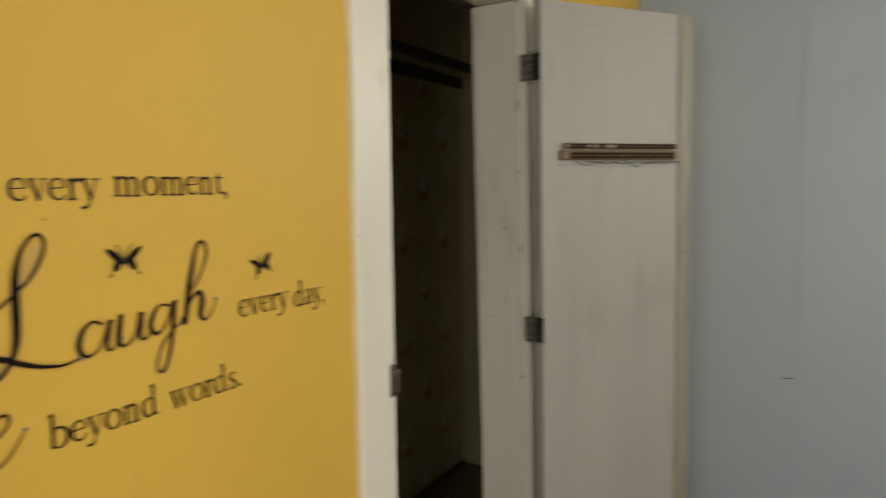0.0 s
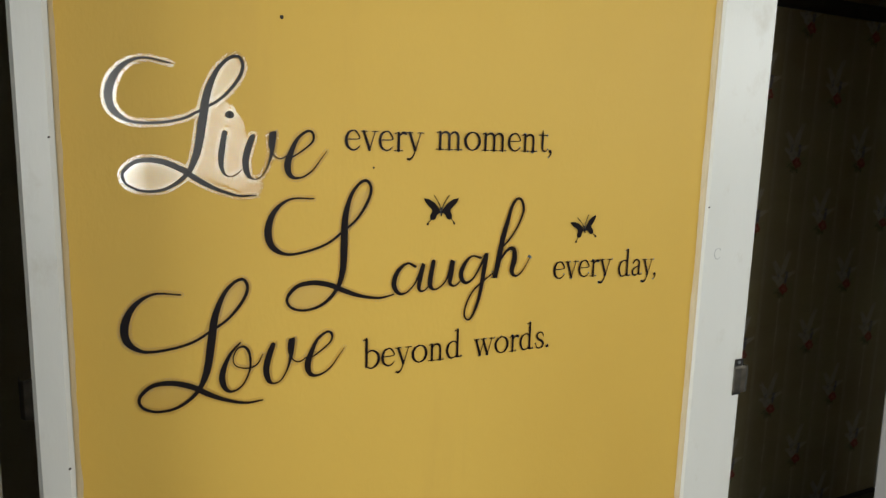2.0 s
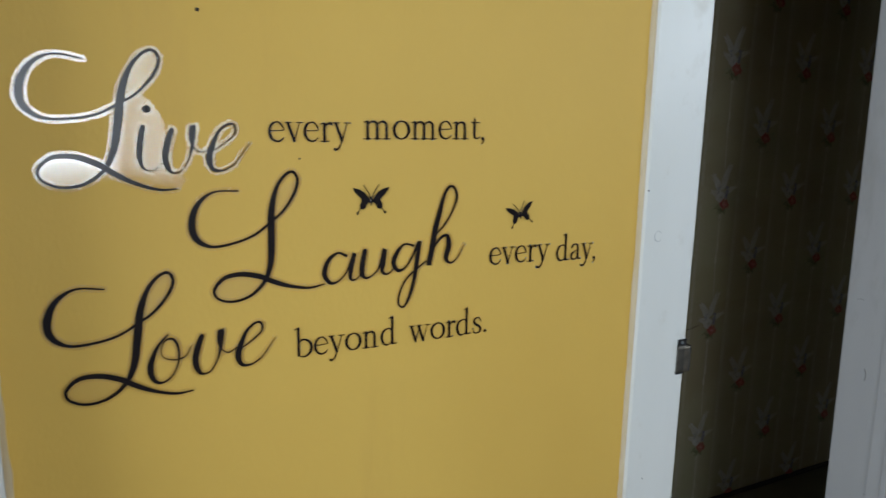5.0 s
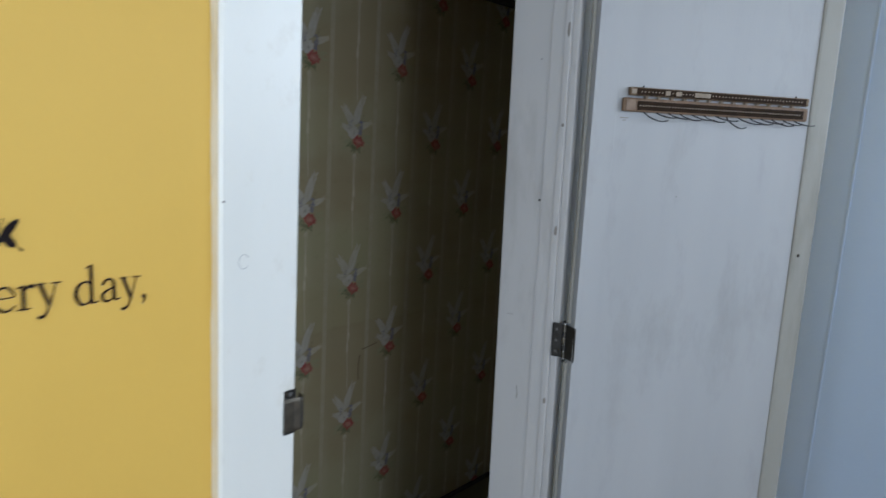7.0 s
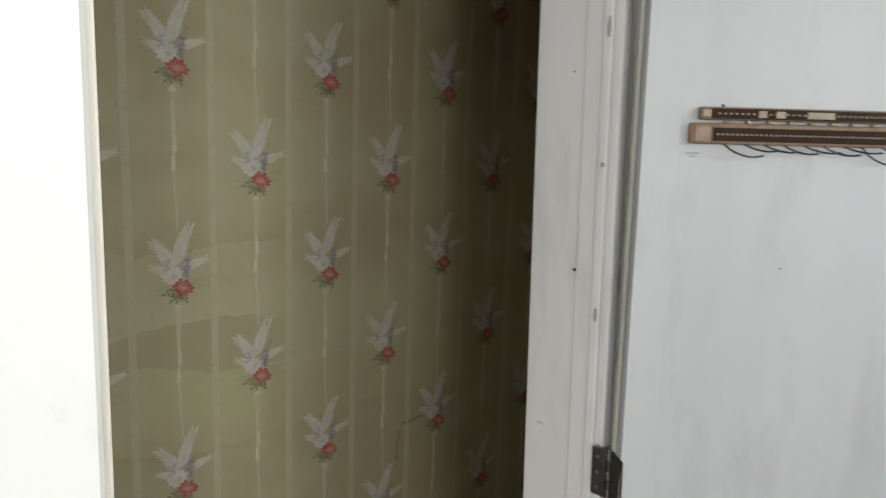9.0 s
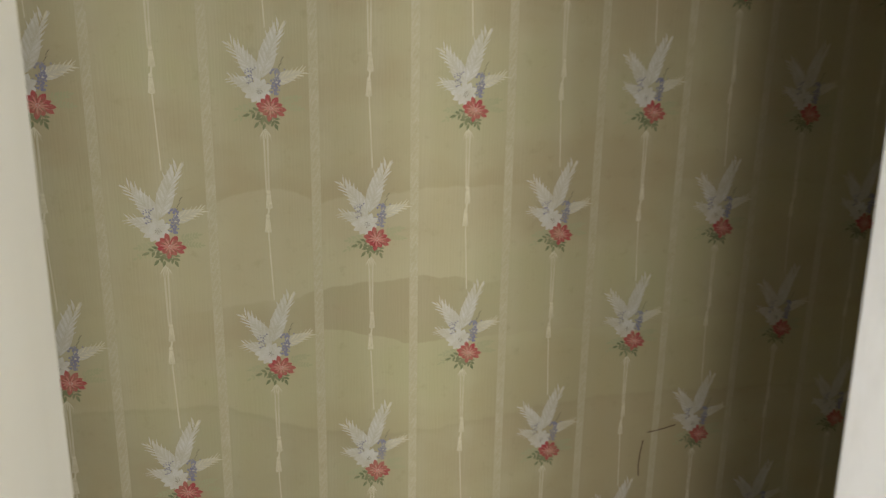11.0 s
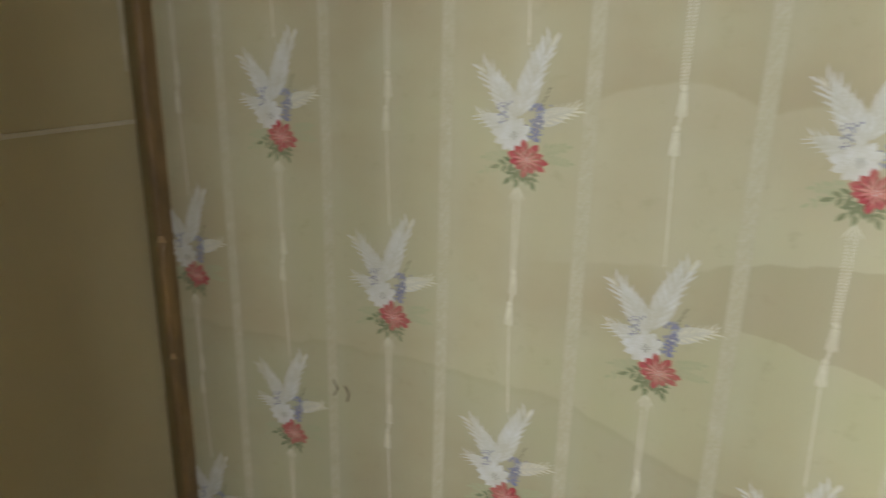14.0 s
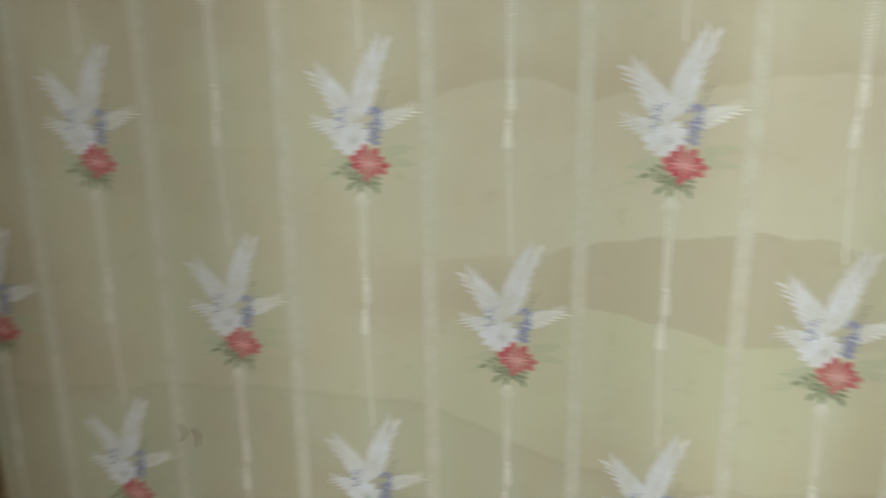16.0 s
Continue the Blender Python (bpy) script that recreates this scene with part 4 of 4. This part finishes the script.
def serif_word(label, text, x0, x1, z, height):
    """One line of roman lettering from x0 to x1 (mm) on the base line z, with the given x-height."""
    top = tagged(empty("wall_lettering"), label, "wall lettering", "wall lettering")
    total = sum(SERIF[c][0] for c in text)
    sx, sz, x = (x1 - x0) / total, height / 100, x0
    for c in text:
        width, body = SERIF[c]
        bm, film = bmesh.new(), bmesh.new()
        for k, s in enumerate(body.split("|")):
            p = curve_points(s, 5)
            if len(p) == 2:
                p = np.linspace(p[0], p[1], 4)
            p = np.stack([(x + p[:, 0] * sx) / 1000, (z + p[:, 1] * sz) / 1000, p[:, 2] * (sx + sz) / 2000], 1)
            stroke(bm, p, 0.0016 + 0.00012 * k, 0.0001)
            stroke(film, p, 0.0004 + 0.00008 * k, 0.00005, 0.0012)
        letter = part("letter", bm, VINYL, top)
        part("film", film, FILM, letter, "clear glossy carrier film").visible_shadow = False
        x += width * sx
    return top


def moved(points, x, z, s=1.0):
    return [(x + a * s, z + b2 * s) for a, b2 in points]


UPPER_LOOP = [(97, 100), (101, 118), (109, 140), (122, 155), (133, 158), (138, 147), (131, 130), (114, 110)]
LOWER_LOOP = [(77, 23), (57, 7), (34, 3), (16, 10), (12, 23), (26, 36), (48, 37), (71, 29)]
script_word("wall_lettering", 'black script word "Live" on clear film stuck to the yellow wall',
            [(GLYPH_L, 204.5, 1421, 1.02, -1.5), (GLYPH_i, 322, 1440, 1.0), (GLYPH_DOT, 333, 1512, 1.0), (GLYPH_v, 350, 1437, 1.0), (GLYPH_e, 400, 1439, 1.0)],
            fills=[moved(UPPER_LOOP, 204, 1418, 1.02), moved(LOWER_LOOP, 204, 1418, 1.02), [(300, 1500), (292, 1445), (340, 1424), (364, 1417), (374, 1430), (358, 1442), (352, 1470), (350, 1502), (338, 1522), (318, 1534)]])
script_word("wall_lettering", 'black script word "Laugh" on clear film stuck to the yellow wall',
            [(GLYPH_L, 389, 1263, 0.998, 6.8), (GLYPH_a, 542, 1283, 0.97), (GLYPH_u, 596, 1285, 1.0), (GLYPH_g, 643, 1237, 1.0), (GLYPH_h, 698, 1295, 1.0)],
            fills=[moved(UPPER_LOOP, 375, 1270, 0.975), moved(LOWER_LOOP, 385, 1266, 0.975)])
script_word("wall_lettering", 'black script word "Love" on clear film stuck to the yellow wall',
            [(GLYPH_L, 212, 1157, 1.0), (GLYPH_o, 318, 1174, 1.0), (GLYPH_v, 371, 1178, 1.0), (GLYPH_e, 424, 1182, 1.0)],
            fills=[moved(UPPER_LOOP, 212, 1157), moved(LOWER_LOOP, 212, 1157)])
serif_word('small black roman words "every" on the yellow wall', "every", 472, 581, 1474, 25)
serif_word('small black roman word "moment," on the yellow wall', "moment,", 599, 788, 1477, 25)
serif_word('small black roman word "every" on the yellow wall', "every", 799, 910, 1287, 26)
serif_word('small black roman word "day," on the yellow wall', "day,", 922, 1004, 1283, 26)
serif_word('small black roman word "beyond" on the yellow wall', "beyond", 498, 650, 1182, 25)
serif_word('small black roman word "words." on the yellow wall', "words.", 668, 800, 1181, 25)


def butterfly(x, z, turn, size=1.0):
    top = tagged(empty("wall_sticker", x, YW, z), "black butterfly sticker on the yellow wall", "wall sticker", "butterfly stickers")
    for s in (-1, 1):
        bm = bmesh.new()
        wing = [(0.001, -0.001), (0.003, 0.003), (0.010, 0.0115), (0.018, 0.016), (0.026, 0.0178), (0.0252, 0.0140), (0.0205, 0.0082), (0.0145, 0.0025), (0.0138, 0.0), (0.0165, -0.006), (0.0165, -0.0105), (0.0125, -0.0125), (0.0085, -0.0105), (0.006, -0.005), (0.0035, -0.003), (0.001, -0.0035)]
        bm.faces.new([bm.verts.new((s * a, -0.0016 - (0.0001 if s > 0 else 0), b2)) for a, b2 in wing])
        tail = [(0.0146, -0.0115), (0.0157, -0.0110), (0.0196, -0.0152), (0.0218, -0.0162), (0.0214, -0.0190), (0.0190, -0.0192), (0.0180, -0.0165), (0.0186, -0.0158)]
        bm.faces.new([bm.verts.new((s * a, -0.0018, b2)) for a, b2 in tail])
        part("wing", bm, VINYL, top)
        bm = bmesh.new()
        tube(bm, [(s * 0.0008, -0.0016, 0.001), (s * 0.003, -0.0016, 0.009), (s * 0.0065, -0.0016, 0.0145), (s * 0.0112, -0.0016, 0.0215)], 0.0006, 5)
        part("feeler", bm, VINYL, top)
    bm = bmesh.new()
    bmesh.ops.create_uvsphere(bm, u_segments=8, v_segments=6, radius=1.0)
    for v in bm.verts:
        v.co = Vector((v.co.x * 0.0016, v.co.y * 0.0007 - 0.0016, v.co.z * 0.0065 - 0.001))
    part("body", bm, VINYL, top)
    top.matrix_world = pose(x, YW, z, 0, turn, 0) @ Matrix.Diagonal((size, 1, size, 1))
    return top


butterfly(0.610, 1.394, 0)
butterfly(0.853, 1.362, -12, 0.92)


# ---- printed motifs of the wallpaper ----
def leaf_shape(bm, x, z, turn, length, width, level, index, steps=6, belly=0.8, full=1.0):
    """A leaf or petal from its foot (x, z), turned from upright, in degrees to the right; belly above 1 sets the broad part near the tip."""
    c, s = math.cos(radians(turn)), math.sin(radians(turn))
    side = [(max(math.sin(math.pi * t ** belly), 0.0) ** full * width / 2, t * length) for t in np.linspace(0, 1, steps)]
    loop = [(a, b2) for a, b2 in side] + [(-a, b2) for a, b2 in side[-2:0:-1]]
    bm.faces.new([bm.verts.new((x + a * c + b2 * s, -level, z - a * s + b2 * c)) for a, b2 in loop]).material_index = index


def plume(bm, x, z, turn, length, width, n, ground=True, lean=0.0, ink=0, lift=0.0):
    """A feathery frond: a thin pale ground, and slim barbs set in pairs along the rib, longest low down."""
    if ground:
        leaf_shape(bm, x, z, turn, length * 0.97, width * 0.85, 0.0007 + lift * 0.4, 9, 8, 0.7)
    for i in range(n):
        t = 0.05 + 0.90 * i / n
        reach = width * (0.36 + 0.42 * math.sin(math.pi * (0.15 + 0.75 * t)))
        c, s = math.cos(radians(turn + lean * t)), math.sin(radians(turn + lean * t))
        fx, fz = x + t * length * s, z + t * length * c
        for side in (-1, 1):
            leaf_shape(bm, fx, fz, turn + side * (37 - 12 * t + 5 * math.sin(3.1 * i + side)), reach * (0.88 + 0.24 * math.sin(5.3 * i + 2 * side) ** 2), length * 0.030, 0.0010 + lift + 0.00002 * i + 0.00001 * (side > 0), ink, 4, 1.1)
    c, s = math.cos(radians(turn + lean)), math.sin(radians(turn + lean))
    leaf_shape(bm, x + 0.86 * length * s, z + 0.86 * length * c, turn + lean * 1.5, length * 0.2, length * 0.03, 0.00145 + lift, 1, 4)


def dot(bm, x, z, r, level, index, sides=6):
    bm.faces.new([bm.verts.new((x + r * math.cos(2 * math.pi * k / sides), -level, z + r * math.sin(2 * math.pi * k / sides))) for k in range(sides)]).material_index = index


def strip(bm, x0, z0, x1, z1, width, level, index):
    d = Vector((x1 - x0, z1 - z0)).normalized()
    a, b2 = -d.y * width / 2, d.x * width / 2
    bm.faces.new([bm.verts.new((x, -level, z)) for x, z in ((x0 + a, z0 + b2), (x0 - a, z0 - b2), (x1 - a, z1 - b2), (x1 + a, z1 + b2))]).material_index = index


def tassel(bm, x, z):
    dot(bm, x, z + 0.0165, 0.0038, 0.0009, 1)
    for k in range(7):
        u = (k - 3) / 3
        strip(bm, x + u * 0.0026, z + 0.0125, x + u * 0.0052, z - 0.0145 + 0.002 * abs(u), 0.0011, 0.0009 + 0.00002 * k, 1)
    strip(bm, x, z + 0.014, x, z - 0.013, 0.0090, 0.0006, 2)


def motif_mesh():
    """One spray: fronds, white and red blossom, violet buds, leaves, and the tasselled cord below."""
    rng = random.Random(7)
    bm = bmesh.new()
    for dx in (-0.0030, 0.0032):
        strip(bm, -0.010 + dx, -0.046, -0.0095 + dx * 0.6, -0.146, 0.0036, 0.0006, 2)
        for k in range(26):
            zz, f = -0.050 - k * 0.0037, 1 - k * 0.015
            strip(bm, -0.0116 + dx * f, zz - 0.0018, -0.0084 + dx * f, zz + 0.0010, 0.0014, 0.0008, 1)
    for k in range(9):
        leaf_shape(bm, -0.010, -0.034, 148 + k * 8, 0.020 + 0.010 * (k % 2), 0.0022, 0.0007 + 0.00002 * k, 2 if k % 2 else 1, 4)
    tassel(bm, -0.0085, -0.162)
    tassel(bm, -0.0115, -0.205)
    strip(bm, -0.0088, -0.175, -0.0113, -0.190, 0.0030, 0.00055, 1)
    strip(bm, -0.0112, -0.221, -0.006, -0.345, 0.0022, 0.0006, 2)
    for k in range(34):
        t = k / 33
        strip(bm, -0.0122 + 0.005 * t, -0.2230 - 0.122 * t, -0.0100 + 0.005 * t, -0.2200 - 0.122 * t, 0.0017, 0.0008, 1)
    plume(bm, -0.012, 0.050, 15, 0.099, 0.034, 16, lean=7)
    plume(bm, -0.015, 0.044, -33, 0.079, 0.034, 14, lean=-5, lift=0.0005)
    plume(bm, 0.006, 0.044, 69, 0.056, 0.025, 11, ink=1, lift=0.0010)
    plume(bm, -0.024, 0.036, -72, 0.044, 0.026, 9, lift=0.0013)
    for k in range(80):
        a, b2 = rng.gauss(0, 0.0048), rng.uniform(-0.020, 0.024)
        dot(bm, 0.010 + a + 0.12 * b2, 0.043 + b2, rng.uniform(0.0012, 0.0026), 0.0028 + 0.00001 * k, 7, 5)
    for k in range(30):
        dot(bm, -0.031 + rng.gauss(0, 0.0034), 0.052 + rng.uniform(-0.013, 0.015), rng.uniform(0.0009, 0.0017), 0.0027 + 0.00001 * k, 7, 5)
    for k in range(5):
        leaf_shape(bm, 0.013 + 0.002 * k, 0.062 + 0.005 * k, 40 + 8 * (-1) ** k, 0.007, 0.0016, 0.0032, 8, 4)
    for k, (turn, ln, wd) in enumerate(((-112, 0.027, 0.011), (-86, 0.030, 0.011), (-50, 0.022, 0.011), (-12, 0.025, 0.011), (24, 0.023, 0.011), (62, 0.023, 0.011), (104, 0.019, 0.011), (146, 0.018, 0.011), (182, 0.022, 0.011), (-144, 0.023, 0.011))):
        leaf_shape(bm, -0.017, 0.028, turn, ln, wd, 0.0034 + 0.00003 * k, 0, 7, 1.35, 0.8)
        for da in (-9, 9):
            leaf_shape(bm, -0.017, 0.028, turn + da, ln * 0.6, 0.0004, 0.0037 + 0.00001 * k, 9, 4)
    for k in range(16):
        a, r = 2.4 * k, 0.0009 * math.sqrt(k) * 1.5
        dot(bm, -0.017 + r * math.cos(a), 0.028 + r * math.sin(a), 0.00075, 0.0039 + 0.00001 * k, 8, 5)

    def leaflets(x, z, turn, length, ink, pairs, size):
        """A stalk with leaflets in pairs and one at its end."""
        c, s = math.cos(radians(turn)), math.sin(radians(turn))
        strip(bm, x, z, x + length * s, z + length * c, 0.0007, 0.0010, ink)
        for k in range(pairs):
            t = 0.25 + 0.7 * k / max(pairs, 1)
            for side in (-1, 1):
                leaf_shape(bm, x + t * length * s, z + t * length * c, turn + side * 48 + rng.uniform(-9, 9), size * (1.1 - 0.4 * t), size * 0.36, 0.0011 + 0.00003 * k + 0.00001 * side, ink, 5, 0.95)
        leaf_shape(bm, x + 0.92 * length * s, z + 0.92 * length * c, turn, size, size * 0.4, 0.0014, ink, 5)

    leaflets(-0.014, 0.004, -98, 0.040, 6, 5, 0.011)
    leaflets(-0.016, 0.000, -116, 0.046, 6, 4, 0.010)
    leaflets(0.010, 0.010, 78, 0.040, 6, 6, 0.010)
    leaflets(0.010, 0.004, 96, 0.044, 6, 6, 0.009)
    leaflets(-0.012, -0.003, -108, 0.025, 5, 2, 0.014)
    leaflets(-0.008, -0.008, -142, 0.021, 5, 2, 0.014)
    leaflets(0.001, -0.012, 158, 0.016, 5, 2, 0.014)
    leaflets(-0.006, -0.010, -165, 0.017, 5, 2, 0.013)
    for k, (turn, ln, wd) in enumerate(((-74, 0.025, 0.013), (-44, 0.022, 0.012), (-12, 0.025, 0.011), (36, 0.023, 0.013), (72, 0.022, 0.010), (96, 0.028, 0.011), (118, 0.027, 0.010), (150, 0.019, 0.012), (188, 0.023, 0.011), (228, 0.017, 0.012), (260, 0.021, 0.012))):
        leaf_shape(bm, 0, 0, turn, ln, wd * 0.84, 0.0042 + 0.00004 * k, 3, 8, 1.4, 0.7)
        leaf_shape(bm, 0, 0, turn + 11, ln * 0.86, 0.0024, 0.0047 + 0.00003 * k, 10, 4)
        leaf_shape(bm, 0, 0, turn - 7, ln * 0.72, 0.0024, 0.0051 + 0.00003 * k, 4, 4)
        leaf_shape(bm, 0, 0, turn + 2, ln * 0.55, 0.0014, 0.0055 + 0.00003 * k, 4, 4)
    dot(bm, 0.001, 0, 0.0030, 0.0059, 4, 8)
    for k in range(7):
        dot(bm, 0.001 + 0.0026 * math.cos(k), 0.0026 * math.sin(k), 0.0007, 0.0061, 0, 5)
    return mesh_of(bm, "wallpaper_motif", INK_WHITE, INK_FAINT, INK_GHOST, INK_RED, INK_PINK, INK_GREEN, INK_PALEGREEN, INK_BLUE, INK_DARK, INK_BREATH, INK_DEEPRED)


spray = motif_mesh()
ropes = bmesh.new()
for c in range(-5, 9):
    x = COLUMN_0 + c * (PITCH_LEFT if c < 0 else PITCH_RIGHT)
    for r in range(-5, 4):
        if (r + c) % 2:
            continue
        ob = new("wallpaper_motif", spray)
        ob.parent = wall_paper
        ob.location = (x + random.uniform(-0.0015, 0.0015), YB, ROW_0 + r * HALF_ROW + random.uniform(-0.0015, 0.0015))
    xr = x + 0.0735
    if xr < 3.19:
        strip(ropes, xr, 0.02, xr, 1.975, 0.017, 0.0004, 1)
        for k in range(118):
            z = 0.03 + k * 0.0165
            ring = []
            for q in range(10):
                a = 2 * math.pi * q / 10
                ex, ez = math.cos(a), math.sin(a)
                ring.append((xr + 0.0050 * ex + 0.0052 * ez, z + 0.0138 * ez, ex, ez))
            lv = -0.0008 - 0.0004 * (k % 2)
            inner = [ropes.verts.new((px - 0.0019 * ex, lv, pz - 0.0024 * ez)) for px, pz, ex, ez in ring]
            outer = [ropes.verts.new((px, lv, pz)) for px, pz, ex, ez in ring]
            for q in range(10):
                ropes.faces.new((inner[q], outer[q], outer[(q + 1) % 10], inner[(q + 1) % 10]))
for v in ropes.verts:
    v.co.y += YB
rope_ob = part("wallpaper_rope", ropes, [INK_ROPE, INK_GHOST], wall_paper, "printed twisted cream rope stripes")
rope_ob["kind"] = "stuff"

# Brown scuffs on the paper.
for pts in ([(2.148, 0.727), (2.143, 0.700), (2.141, 0.665), (2.144, 0.64)], [(0.905, 0.842), (0.912, 0.828), (0.905, 0.815)], [(0.925, 0.836), (0.932, 0.824), (0.929, 0.810)], [(2.156, 0.746), (2.183, 0.749), (2.225, 0.757)]):
    bm = tube(bmesh.new(), [(x, YB - 0.0002, z) for x, z in pts], 0.0014, 5)
    part("scuff", bm, RACKWOOD, wall_paper, "thin brown scuff on the paper")
# Scratch on the blue wall.
part("scratch", tube(bmesh.new(), [(XR, 0.15, 0.637), (XR, 0.185, 0.635)], 0.0025, 5), IRON, bpy.data.objects["wall_right"], "short dark scratch")
# Pinholes on the yellow wall.
for x, z, r in ((0.395, 1.628, 0.0024), (0.512, 1.452, 0.0014)):
    bm = bmesh.new()
    bmesh.ops.create_uvsphere(bm, u_segments=8, v_segments=4, radius=r)
    ob = part("nail_hole", bm, HOLE, bpy.data.objects["wall_closet_front"], "small dark pin hole")
    ob.location = (x, YW, z)
# Nail holes and a faint ring on the casings.
for x, z, r in ((1.0960, 1.392, 0.0016), (1.131, 0.859, 0.0013), (0.1495, 1.4815, 0.0013), (0.1500, 1.116, 0.0015)):
    bm = bmesh.new()
    bmesh.ops.create_uvsphere(bm, u_segments=8, v_segments=4, radius=r)
    ob = part("nail_hole", bm, HOLE, right_casing if x > 1 else left_casing, "small dark nail hole")
    ob.location = (x, YW - (0.0128 if x > 1 else 0.0228), z)
ring = [(1.125 + 0.0075 * math.cos(a), YW - 0.0130, 1.313 + 0.0095 * math.sin(a)) for a in np.linspace(0.6, 5.6, 20)]
part("scuff", tube(bmesh.new(), ring, 0.0004, 5), DOORWHITE, right_casing, "faint grey ring mark")
